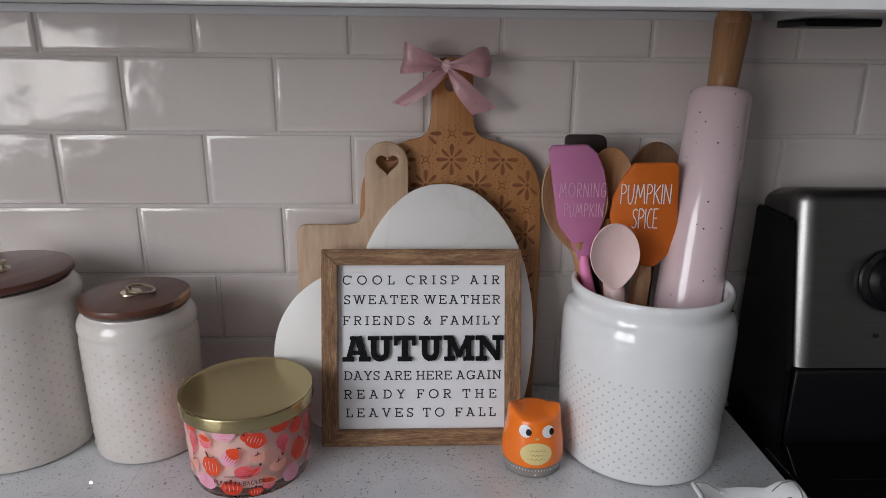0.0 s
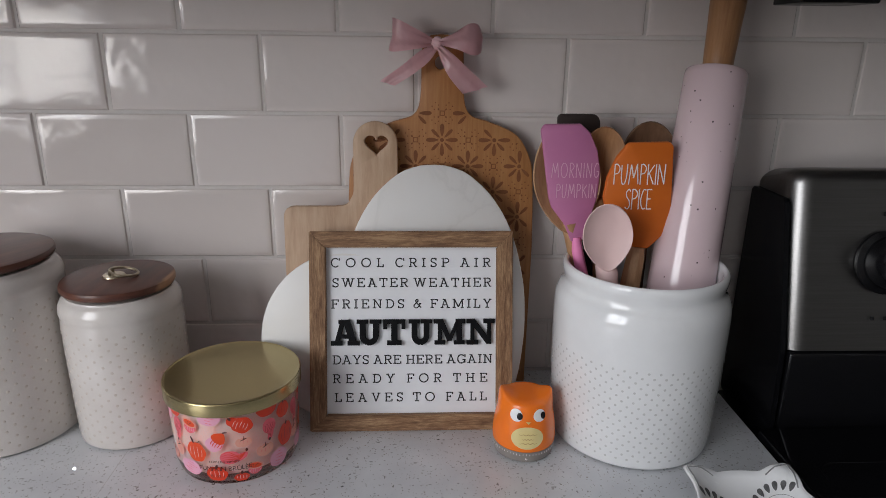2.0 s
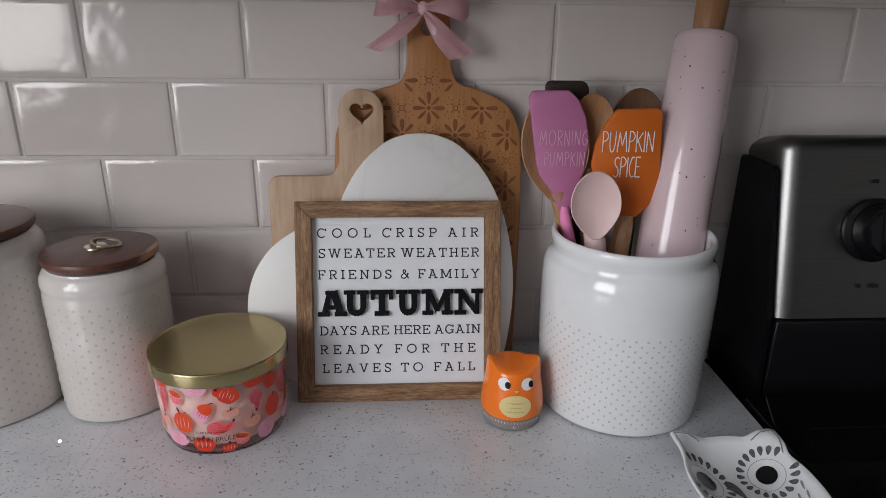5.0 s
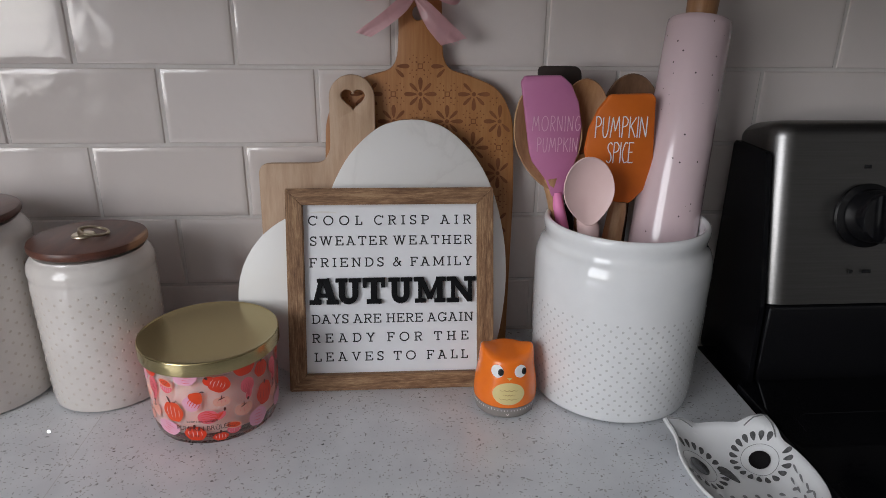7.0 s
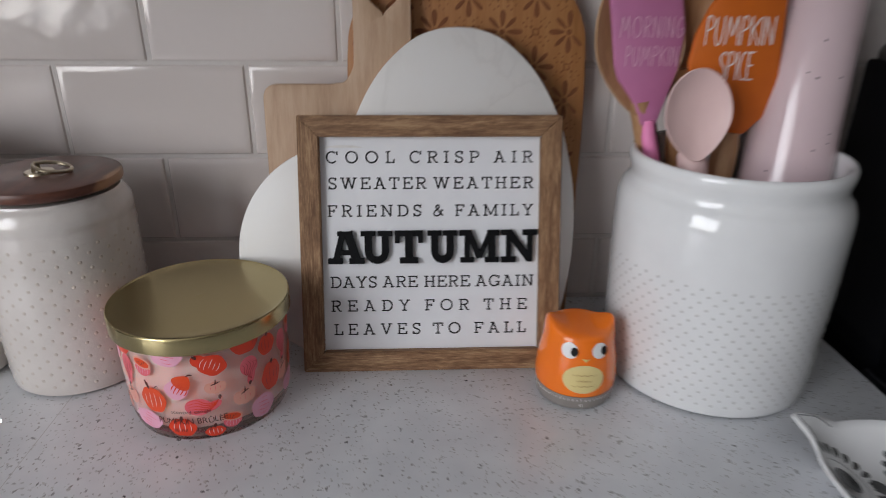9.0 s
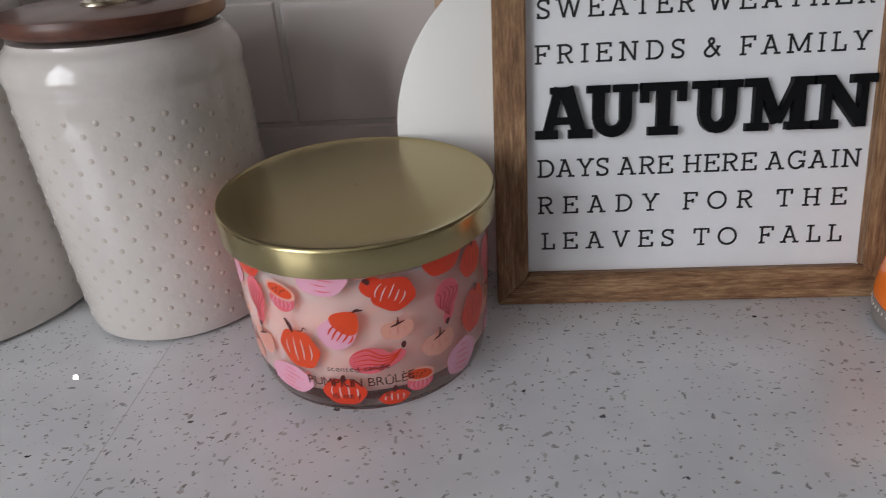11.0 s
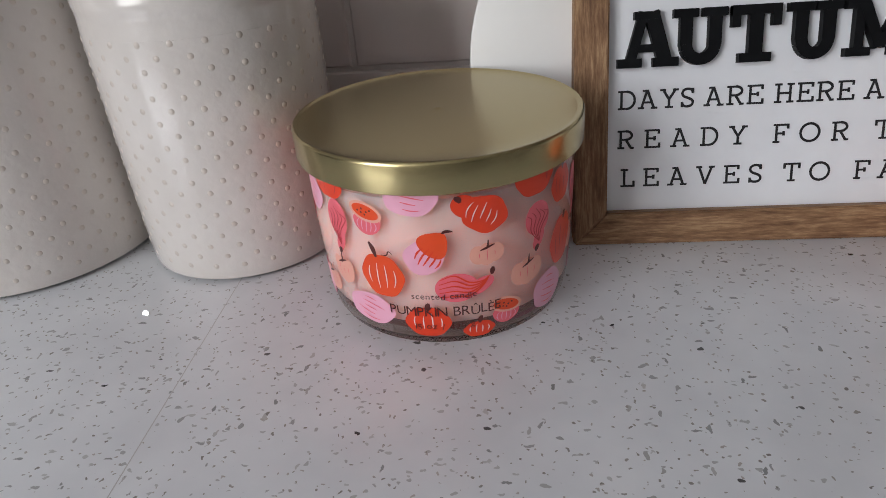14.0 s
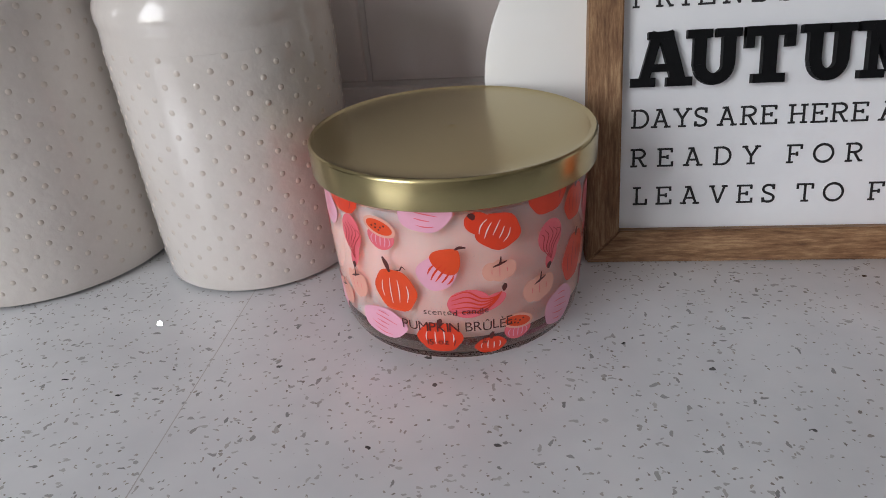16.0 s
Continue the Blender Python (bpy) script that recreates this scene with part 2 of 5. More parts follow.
m = M["satin"] = material("dusty_pink_satin", (0.86, 0.55, 0.585), 0.33, Sheen_Weight=0.15, Sheen_Roughness=0.3, Specular_IOR_Level=1.0, Coat_Weight=0.5, Coat_Roughness=0.28)
n = node(m, "ShaderNodeTexNoise", Scale=1.0, Detail=2.0)
link(m, coords(m, (60, 60, 60)), n.inputs["Vector"])
bump(m, n.outputs[0], 0.5, 0.004)
M["steel"] = noisy("brushed_stainless_steel", (0.20, 0.195, 0.19), (0.24, 0.235, 0.23), 3, 0.33, 1.0, (4, 160, 160), strength=0.08, distance=0.0003)
M["enamel"] = noisy("black_enamel", (0.003, 0.003, 0.004), (0.005, 0.005, 0.006), 10, 0.25, strength=0.01, Specular_IOR_Level=0.25)
M["black_glass"] = material("black_ceramic_glass", (0.003, 0.003, 0.004), 0.06)
M["hood"] = noisy("grey_hood_paint", (0.42, 0.42, 0.42), (0.48, 0.48, 0.48), 12, 0.4, strength=0.03)
M["grey_print"] = noisy("charcoal_glaze_print", (0.06, 0.06, 0.062), (0.15, 0.15, 0.15), 200, 0.25)
M["grey_line"] = material("mid_grey_glaze_print", (0.22, 0.22, 0.225), 0.3)


# ---- building helpers ----
def thing(name, label, category, at=(0, 0, 0), turn=(0, 0, 0), group="", kind="", size=(1, 1, 1)):
    ob = new(name)
    ob.empty_display_size = 0.02
    ob.location, ob.rotation_euler, ob.scale = at, [radians(a) for a in turn], size
    return tagged(ob, label, category, group, kind)


def part(name, bm, mat, parent, label="", smooth=40, recalc=True):
    if recalc:
        bmesh.ops.recalc_face_normals(bm, faces=bm.faces[:])
    me = bpy.data.meshes.new(name)
    bm.to_mesh(me)
    bm.free()
    me.materials.append(mat)
    if smooth:
        me.shade_smooth()
        me.set_sharp_from_angle(angle=radians(smooth))
    ob = new(name, me)
    if parent:
        ob.parent = parent
    return tagged(ob, label)


def setting(name, bm, mat, label, category):
    return tagged(part(name, bm, mat, None, label), "", category, "", "structure")


def box(x0, y0, z0, x1, y1, z1, bevel=0.0, seg=2, bm=None):
    bm = bm or bmesh.new()
    vs = bmesh.ops.create_cube(bm, size=1)["verts"]
    bmesh.ops.scale(bm, vec=(x1 - x0, y1 - y0, z1 - z0), verts=vs)
    bmesh.ops.translate(bm, vec=((x0 + x1) / 2, (y0 + y1) / 2, (z0 + z1) / 2), verts=vs)
    if bevel:
        es = list({e for v in vs for e in v.link_edges})
        bmesh.ops.bevel(bm, geom=es, offset=bevel, segments=seg, affect="EDGES", profile=0.5)
    return bm


def lathe(profile, seg=96, bm=None, x=0.0, y=0.0):
    """Turns (radius, height) points round the z axis; a radius of 0 closes the end."""
    bm = bm or bmesh.new()
    rings = []
    for rad, z in profile:
        if rad < 1e-6:
            rings.append([bm.verts.new((x, y, z))])
        else:
            rings.append([bm.verts.new((x + rad * math.cos(a), y + rad * math.sin(a), z)) for a in (2 * math.pi * k / seg for k in range(seg))])
    for a, b in zip(rings, rings[1:]):
        for k in range(seg):
            j = (k + 1) % seg
            if len(a) == 1 and len(b) > 1:
                bm.faces.new((a[0], b[j], b[k]))
            elif len(b) == 1 and len(a) > 1:
                bm.faces.new((a[k], a[j], b[0]))
            elif len(a) > 1:
                bm.faces.new((a[k], a[j], b[j], b[k]))
    return bm


def curve_points(points, n=8):
    """Catmull-Rom line through 2D or 3D points."""
    ps = [Vector(p) for p in points]
    ps = [2 * ps[0] - ps[1]] + ps + [2 * ps[-1] - ps[-2]]
    out = []
    for i in range(1, len(ps) - 2):
        for k in range(n):
            t = k / n
            a, b, c, d = ps[i - 1:i + 3]
            out.append(0.5 * (2 * b + (c - a) * t + (2 * a - 5 * b + 4 * c - d) * t * t + (3 * b - a - 3 * c + d) * t ** 3))
    return out + [ps[-2]]


def rounded(points, radii, n=8):
    """A polygon's outline with its corners rounded."""
    out, k = [], len(points)
    for i in range(k):
        p, a, b = Vector(points[i]), Vector(points[i - 1]), Vector(points[(i + 1) % k])
        r = radii[i] if isinstance(radii, (list, tuple)) else radii
        if r < 1e-6:
            out.append(p)
            continue
        u, v = (a - p).normalized(), (b - p).normalized()
        half = math.acos(max(-1, min(1, u.dot(v)))) / 2
        d = min(r / math.tan(half), (a - p).length * 0.49, (b - p).length * 0.49)
        s, e = p + u * d, p + v * d
        for j in range(n + 1):
            t = j / n
            out.append((1 - t) ** 2 * s + 2 * t * (1 - t) * p + t * t * e)
    return out


def inset_loop(loop, d):
    out, n = [], len(loop)
    area = sum(loop[i - 1][0] * loop[i][1] - loop[i][0] * loop[i - 1][1] for i in range(n))
    s = 1 if area > 0 else -1
    for i in range(n):
        a, b = Vector(loop[i - 1]), Vector(loop[(i + 1) % n])
        t = (b - a).normalized()
        out.append(Vector(loop[i]) + s * d * Vector((-t.y, t.x)))
    return out


def plate(outer, thick, bevel=0.002, holes=(), bm=None, y0=0.0):
    """A board in the x-z plane: its face at y0, its back at y0 + thick, with softened rims."""
    bm = bm or bmesh.new()
    sides = [[], []]
    for li, loop in enumerate((outer, *holes)):
        inner = inset_loop(loop, bevel if li == 0 else -bevel)
        rows = []
        for ps, y in ((inner, y0), (inset_loop(loop, (bevel if li == 0 else -bevel) * 0.3), y0 + bevel * 0.3), (loop, y0 + bevel), (loop, y0 + thick - bevel), (inner, y0 + thick)):
            rows.append([bm.verts.new((p[0], y, p[1])) for p in ps])
        n = len(loop)
        for a, b in zip(rows, rows[1:]):
            for k in range(n):
                bm.faces.new((a[k], a[(k + 1) % n], b[(k + 1) % n], b[k]))
        sides[0].append(rows[0])
        sides[1].append(rows[-1])
    for side in sides:
        es = [bm.edges.get((ring[k], ring[(k + 1) % len(ring)])) for ring in side for k in range(len(ring))]
        bmesh.ops.triangle_fill(bm, use_beauty=True, edges=es)
    return bm


def tube(points, radius, seg=10, closed=False, bm=None):
    """A round rod along 3D points; radius may be one number or one for each point."""
    bm = bm or bmesh.new()
    ps = [Vector(p) for p in points]
    n = len(ps)
    rings, up = [], None
    for i, p in enumerate(ps):
        a = ps[i - 1] if i or closed else p
        b = ps[(i + 1) % n] if i < n - 1 or closed else p
        t = (b - a).normalized()
        if up is None:
            up = t.orthogonal().normalized()
        up = (up - t * up.dot(t)).normalized()
        side = t.cross(up)
        rad = radius[i] if isinstance(radius, (list, tuple)) else radius
        rings.append([bm.verts.new(p + rad * (up * math.cos(c) + side * math.sin(c))) for c in (2 * math.pi * k / seg for k in range(seg))])
    pairs = list(zip(rings, rings[1:])) + ([(rings[-1], rings[0])] if closed else [])
    for a, b in pairs:
        for k in range(seg):
            bm.faces.new((a[k], a[(k + 1) % seg], b[(k + 1) % seg], b[k]))
    if not closed:
        bm.faces.new(rings[0])
        bm.faces.new(rings[-1])
    return bm


def flat(loop, bm=None, y=0.0, thick=0.0004):
    """A thin inlay in the x-z plane, standing proud of y towards -y."""
    bm = bm or bmesh.new()
    front = [bm.verts.new((p[0], y - thick, p[1])) for p in loop]
    back = [bm.verts.new((p[0], y, p[1])) for p in loop]
    n = len(loop)
    bm.faces.new(front)
    for k in range(n):
        bm.faces.new((front[k], front[(k + 1) % n], back[(k + 1) % n], back[k]))
    return bm


def oval(cx, cz, rx, rz, n=24, turn=0.0):
    c, s = math.cos(turn), math.sin(turn)
    return [(cx + rx * math.cos(a) * c - rz * math.sin(a) * s, cz + rx * math.cos(a) * s + rz * math.sin(a) * c) for a in (2 * math.pi * k / n for k in range(n))]


# ---- the room ----
TOP = 0.9024          # worktop height
COUNTER_END = 0.490
setting("floor", box(-1.52, -3.0, -0.05, 2.3, 0.12, 0), M["floor"], "brown wooden floor boards", "floor")
setting("ceiling", box(-1.52, -3.0, CEIL, 2.3, 0.12, CEIL + 0.05), M["ceiling"], "plain white ceiling", "ceiling")
setting("wall_north", box(-1.40, 0.0024, 0, 2.2, 0.12, CEIL), M["grout"], "wall behind the white tiles with pale grout", "wall")
setting("wall_south", box(-1.40, -3.0, 0, 2.2, -2.9, CEIL), M["paint"], "plain painted wall", "wall")
setting("wall_east", box(2.2, -3.0, 0, 2.3, 0.12, CEIL), M["paint"], "plain painted wall", "wall")
bm = box(WEST_X - 0.12, -3.0, 0, WEST_X, WIN_Y0, CEIL)
box(WEST_X - 0.12, WIN_Y1, 0, WEST_X, 0.12, CEIL, bm=bm)
box(WEST_X - 0.12, WIN_Y0, 0, WEST_X, WIN_Y1, WIN_Z0, bm=bm)
box(WEST_X - 0.12, WIN_Y0, WIN_Z1, WEST_X, WIN_Y1, CEIL, bm=bm)
setting("wall_west", bm, M["paint"], "painted wall with a tall window opening", "wall")
win = thing("window_1", "white framed kitchen window letting in grey daylight", "window", (0, 0, 0), kind="structure")
bm = box(WEST_X - 0.03, WIN_Y0, WIN_Z0, WEST_X + 0.02, WIN_Y0 + 0.06, WIN_Z1, 0.004)
box(WEST_X - 0.03, WIN_Y1 - 0.06, WIN_Z0, WEST_X + 0.02, WIN_Y1, WIN_Z1, 0.004, bm=bm)
box(WEST_X - 0.03, WIN_Y0 + 0.06, WIN_Z0, WEST_X + 0.02, WIN_Y1 - 0.06, WIN_Z0 + 0.06, 0.004, bm=bm)
box(WEST_X - 0.03, WIN_Y0 + 0.06, WIN_Z1 - 0.06, WEST_X + 0.02, WIN_Y1 - 0.06, WIN_Z1, 0.004, bm=bm)
part("window_frame", bm, M["cabinet"], win)
mid_y = (WIN_Y0 + WIN_Y1) / 2
part("mullion", box(WEST_X - 0.03, mid_y - 0.03, WIN_Z0 + 0.06, WEST_X + 0.02, mid_y + 0.03, WIN_Z1 - 0.06, 0.004), M["cabinet"], win)

# worktop, its base and the wall cabinets
counter = setting("countertop", box(-1.40, -0.64, TOP - 0.03, COUNTER_END, 0.0015, TOP, 0.0015), M["quartz"], "pale grey quartz worktop with dark speckles", "countertop")
base_unit = thing("base_cabinet", "plain white base cabinet under the quartz worktop", "cabinet", (-0.45, -0.3, 0))
part("body", box(-0.94, -0.29, 0.002, 0.93, 0.295, TOP - 0.031), M["cabinet"], base_unit)
upper = thing("wall_cabinet", "white painted wall cabinets over the worktop", "cabinet", (0, 0, 1.3055))
part("body", box(-1.39, -0.315, 0.018, 2.09, 0.0, 0.75), M["cabinet"], upper)
part("face_frame", box(-1.39, -0.335, 0, 2.09, -0.316, 0.75, 0.0015), M["cabinet"], upper)
part("back_rail", box(-1.39, -0.006, 0.0095, 0.492, 0.0005, 0.0175, 0.001), M["cabinet"], upper)

# tiles: running bond, pieces of their own on shared meshes
PITCH, ROW, JOINT = 0.154, 0.0777, 1.121


def tile_mesh(w, h, rim=0.0034):
    bm = bmesh.new()
    x, z = w / 2, h / 2
    rings = []
    for inset, y in ((0.0, 0.010), (0.0, 0.0032), (0.0007, 0.0021), (rim * 0.5, 0.0009), (rim, 0.0003), (rim * 1.5, 0.0), (rim * 2.1, 0.0)):
        rings.append([bm.verts.new((sx * (x - inset), y, sz * (z - inset))) for sx, sz in ((-1, -1), (1, -1), (1, 1), (-1, 1))])
    for a, b in zip(rings, rings[1:]):
        for k in range(4):
            bm.faces.new((a[k], a[(k + 1) % 4], b[(k + 1) % 4], b[k]))
    bm.faces.new(rings[-1])
    bmesh.ops.recalc_face_normals(bm, faces=bm.faces[:])
    me = bpy.data.meshes.new("wall_tile")
    bm.to_mesh(me)
    bm.free()
    me.materials.append(M["tile"])
    me.shade_smooth()
    me.set_sharp_from_angle(angle=radians(30))
    return me


def build_tiles():
    rng = random.Random(5)
    tiles = thing("tile_backsplash", "white glossy subway tiles in running bond with grey grout", "tiles", (0, 0, 0), kind="structure")
    whole = tile_mesh(PITCH - 0.0022, ROW - 0.0022)
    low = JOINT - 2 * ROW
    cut = tile_mesh(PITCH - 0.0022, low - TOP - 0.003)
    for j in range(-3, 3):
        z0 = JOINT + j * ROW
        shift = 0.0 if j % 2 else 0.5
        for k in range(-9, 14):
            ob = new("wall_tile", cut if j == -3 else whole)
            ob.parent = tiles
            zc = (low + TOP + 0.001) / 2 if j == -3 else z0 + ROW / 2
            ob.location = (PITCH * (k + 0.5 + shift), rng.uniform(-0.0003, 0.0003), zc)
            ob.rotation_euler = (radians(rng.uniform(-0.3, 0.3)), 0, radians(rng.uniform(-0.3, 0.3)))


# ---- range with its backguard, and the hood ----
def build_range():
    st = thing("kitchen_range", "black range with stainless backguard beside the worktop", "stove", (0.494, 0, 0))
    part("body", box(0.0, -0.62, 0.002, 0.76, -0.03, 0.893, 0.004), M["enamel"], st)
    part("cooktop", box(0.0, -0.655, 0.894, 0.76, -0.13, 0.907, 0.005), M["black_glass"], st, "glossy black glass cooktop")
    # lower black riser between the cooktop and the control panel
    part("riser", box(0.0250, -0.122, 0.890, 0.735, -0.022, 0.984, 0.003, 3), M["black_gloss"], st, "black enamel riser")
    # black end caps lean back with the panel, beside the steel
    cap = rounded([(-0.126, 0.89), (-0.121, 0.985), (-0.084, 1.130), (-0.02, 1.130), (-0.02, 0.89)], [0.004, 0.01, 0.004, 0.004, 0.004], 4)
    for x0, x1 in ((0.0150, 0.0202), (0.7398, 0.7450)):
        bm = bmesh.new()
        a = [bm.verts.new((x0, p[0], p[1])) for p in cap]
        b = [bm.verts.new((x1, p[0], p[1])) for p in cap]
        n = len(cap)
        for k in range(n):
            bm.faces.new((a[k], a[(k + 1) % n], b[(k + 1) % n], b[k]))
        bm.faces.new(a)
        bm.faces.new(b)
        bmesh.ops.bevel(bm, geom=[e for e in bm.edges if abs(e.verts[0].co.x - e.verts[1].co.x) < 1e-6], offset=0.0012, segments=2, affect="EDGES")
        part("end_cap", bm, M["enamel"], st, "black end cap of the backguard")
    # stainless control panel with rolled ends and a rolled top
    TILT = 12.0

    def rolled(x0, x1, z0, z1, name, label):
        bm = box(x0, -0.094, z0, x1, -0.030, z1)
        upright = [e for e in bm.edges if abs(e.verts[0].co.z - e.verts[1].co.z) > 0.01 and e.verts[0].co.y < -0.05]
        bmesh.ops.bevel(bm, geom=upright, offset=0.021, segments=10, affect="EDGES", profile=0.5)
        crown = [e for e in bm.edges if min(v.co.z for v in e.verts) > z1 - 0.001]
        bmesh.ops.bevel(bm, geom=crown, offset=0.016, segments=7, affect="EDGES", profile=0.5)
        ob = part(name, bm, M["steel"], st, label, smooth=60)
        ob.location, ob.rotation_euler = (0, -0.028, 0.9665), (radians(-TILT), 0, 0)

    rolled(0.0205, 0.7395, 0.0, 0.1790, "control_panel", "brushed stainless control panel")
    for kx in (0.114, 0.209, 0.540, 0.635):
        knob = part("knob", lathe([(0, 0.0), (0.031, 0.0), (0.031, 0.004), (0.026, 0.006), (0.024, 0.026), (0.022, 0.029), (0, 0.029)], 48), M["black_gloss"], st, "black control knob")
        knob.location, knob.rotation_euler = (kx, -0.1030, 1.072), (radians(90 - TILT), 0, 0)
        part("grip", box(-0.005, -0.023, 0.029, 0.005, 0.023, 0.040, 0.002), M["black_gloss"], knob)
        part("pointer", box(-0.0007, 0.004, 0.0402, 0.0007, 0.021, 0.0408), M["white_paint"], knob)
        for dx, dz, w in ((-0.002, 0.047, 0.007), (-0.010, -0.055, 0.004), (0.006, -0.055, 0.009)):
            mark = part("dial_mark", box(dx - w / 2, -0.0006, dz - 0.0018, dx + w / 2, 0, dz + 0.0018), M["black_gloss"], st)
            mark.location, mark.rotation_euler = (kx, -0.1034, 1.072), (radians(-TILT), 0, 0)
    # the front corners of the glass carry a pressed line
    part("burner_line", tube([(0.022, -0.215, 0.9070), (0.024, -0.196, 0.9070), (0.036, -0.188, 0.9070), (0.40, -0.186, 0.9070)], 0.0007, 6), M["enamel"], st)


def build_hood():
    hood = thing("range_hood", "grey undercabinet hood with black vents above the range", "hood", (0.495, 0, 1.316))
    part("body", box(0, -0.312, -0.001, 0.76, -0.004, 0.012, 0.001), M["hood"], hood)
    for x0, x1, y0, y1 in ((0.005, 0.075, -0.075, -0.02), (0.16, 0.70, -0.10, -0.03)):
        part("vent", box(x0, y0, -0.0085, x1, y1, -0.0015, 0.0015), M["enamel"], hood, "black slotted vent")
    part("front_vent", box(0.08, -0.20, -0.005, 0.74, -0.15, -0.0015, 0.001), M["enamel"], hood, "black slotted vent")


# ---- ceramics ----
def dots_round(rings, height=0.0007, size=0.0012, seg=8):
    """Small domes on a turned body; rings are (z, radius, slope, count, phase)."""
    bm = bmesh.new()
    for z, rad, slope, count, phase in rings:
        for k in range(count):
            a = 2 * math.pi * (k + phase) / count
            n = Vector((math.cos(a), math.sin(a), slope)).normalized()
            t = Vector((-math.sin(a), math.cos(a), 0))
            u = n.cross(t)
            c = Vector((rad * math.cos(a), rad * math.sin(a), z))
            top = bm.verts.new(c + n * height)
            r1 = [bm.verts.new(c + n * height * 0.7 + (t * math.cos(b) + u * math.sin(b)) * size * 0.6) for b in (2 * math.pi * j / seg for j in range(seg))]
            r2 = [bm.verts.new(c - n * 0.0003 + (t * math.cos(b) + u * math.sin(b)) * size) for b in (2 * math.pi * j / seg for j in range(seg))]
            for j in range(seg):
                i = (j + 1) % seg
                bm.faces.new((top, r1[j], r1[i]))
                bm.faces.new((r1[j], r2[j], r2[i], r1[i]))
    return bm


def canister(at, scale, tall, dots, label, turn, size):
    """Dotted cream jar with an acacia lid and a brass ring."""
    can = thing("canister", label, "canister", at, (0, 0, turn), "dotted canisters on the worktop", size=(size, size, size))
    s, h = scale, tall
    body = [(0, 0.001), (0.0490, 0.0005), (0.0528, 0.0018), (0.0540, 0.006), (0.0546, 0.035), (0.0548, 0.070), (0.0549, h - 0.036), (0.0548, h - 0.030),
            (0.0545, h - 0.0245), (0.0545, h - 0.0215), (0.0551, h - 0.017), (0.0543, h - 0.0115), (0.0518, h - 0.0065), (0.0490, h - 0.0035), (0.0480, h - 0.0015), (0.0478, h), (0, h)]
    prof = [(r * s, z) for r, z in body]
    fine = [(p[0], p[1]) for p in curve_points(prof[1:-2], 4)]
    part("jar", lathe([prof[0]] + fine + [prof[-1]]), M["cream"], can, "cream glazed stoneware jar")
    rings, row = [], 0
    z = 0.010
    while z < h - 0.029:
        rad = 0.0548 * s
        for p, q in zip(fine, fine[1:]):
            if p[1] <= z <= q[1]:
                f = (z - p[1]) / max(1e-6, q[1] - p[1])
                rad = p[0] + f * (q[0] - p[0])
                break
        rings.append((z, rad, -0.04, dots, 0.5 * (row % 2)))
        z += 0.0057
        row += 1
    part("raised_dots", dots_round(rings, 0.00030, 0.0018, 10), M["dot"], can, "beige raised dots")
    lr = 0.0512 * s
    lid = part("lid", lathe([(0, h + 0.001), (lr * 0.94, h + 0.001), (lr * 0.985, h + 0.0025), (lr, h + 0.004), (lr, h + 0.0070), (lr * 0.985, h + 0.0088), (lr * 0.93, h + 0.0095), (0, h + 0.0095)]), M["acacia"], can, "dark acacia wood lid")
    part("ring_plate", lathe([(0, h + 0.0111), (0.0095, h + 0.0111), (0.0105, h + 0.0098), (0.0105, h + 0.0093)], 32, x=-0.004), M["brass"], lid, "round brass plate")
    part("staple", tube([(-0.006, -0.004, h + 0.0093), (-0.006, -0.0035, h + 0.0153), (-0.006, 0, h + 0.0168), (-0.006, 0.0035, h + 0.0153), (-0.006, 0.004, h + 0.0093)], 0.0013, 8), M["brass"], lid, "brass staple")
    ring = [(0.006 + 0.0125 * math.cos(a), 0.0105 * math.sin(a), h + 0.0138 - 0.0022 * math.cos(a)) for a in (2 * math.pi * k / 28 for k in range(28))]
    part("pull_ring", tube(ring, 0.0014, 8, True), M["brass"], lid, "brass pull ring")
    return can


def build_crock():
    c = thing("utensil_crock", "glossy white stoneware crock with a dotted lower half, full of utensils", "crock", (0.3672, -0.1143, TOP), size=(0.970, 0.970, 0.994))
    outer = [(0.0, 0.0012), (0.070, 0.0006), (0.0770, 0.0015), (0.0790, 0.006), (0.0804, 0.03), (0.0820, 0.07), (0.0830, 0.105), (0.0833, 0.130), (0.0826, 0.142), (0.0800, 0.150),
             (0.0768, 0.1545), (0.0754, 0.159), (0.0761, 0.164), (0.0772, 0.169), (0.0769, 0.1735), (0.0746, 0.1758), (0.0720, 0.1745), (0.0708, 0.170), (0.0708, 0.150), (0.075, 0.135), (0.075, 0.03), (0.071, 0.012), (0, 0.012)]
    fine = [(p[0], p[1]) for p in curve_points(outer[1:-1], 4)]
    part("body", lathe([outer[0]] + fine + [outer[-1]], 128), M["glaze"], c)
    rings = []
    for row in range(19):
        z = 0.011 + row * 0.0050
        rad = 0.0803 + 0.005 * min(1, z / 0.105)
        for p, q in zip(fine, fine[1:]):
            if p[1] <= z <= q[1] and p[0] > 0.0785 - 0.002:
                rad = p[0] + (z - p[1]) / max(1e-6, q[1] - p[1]) * (q[0] - p[0])
                break
        rings.append((z, rad, -0.04, 50, 0.5 * (row % 2)))
    dots = part("raised_dots", dots_round(rings, 0.00026, 0.0016, 10), M["dot_grey"], c, "pale raised dots")
    tagged(dots, kind="stuff")


# ---- boards and sign against the wall ----
def leaning(name, label, category, x, y, lean, size=(1, 1, 1)):
    return thing(name, label, category, (x, y, TOP + 0.0004), (-lean, 0, 0), size=size)


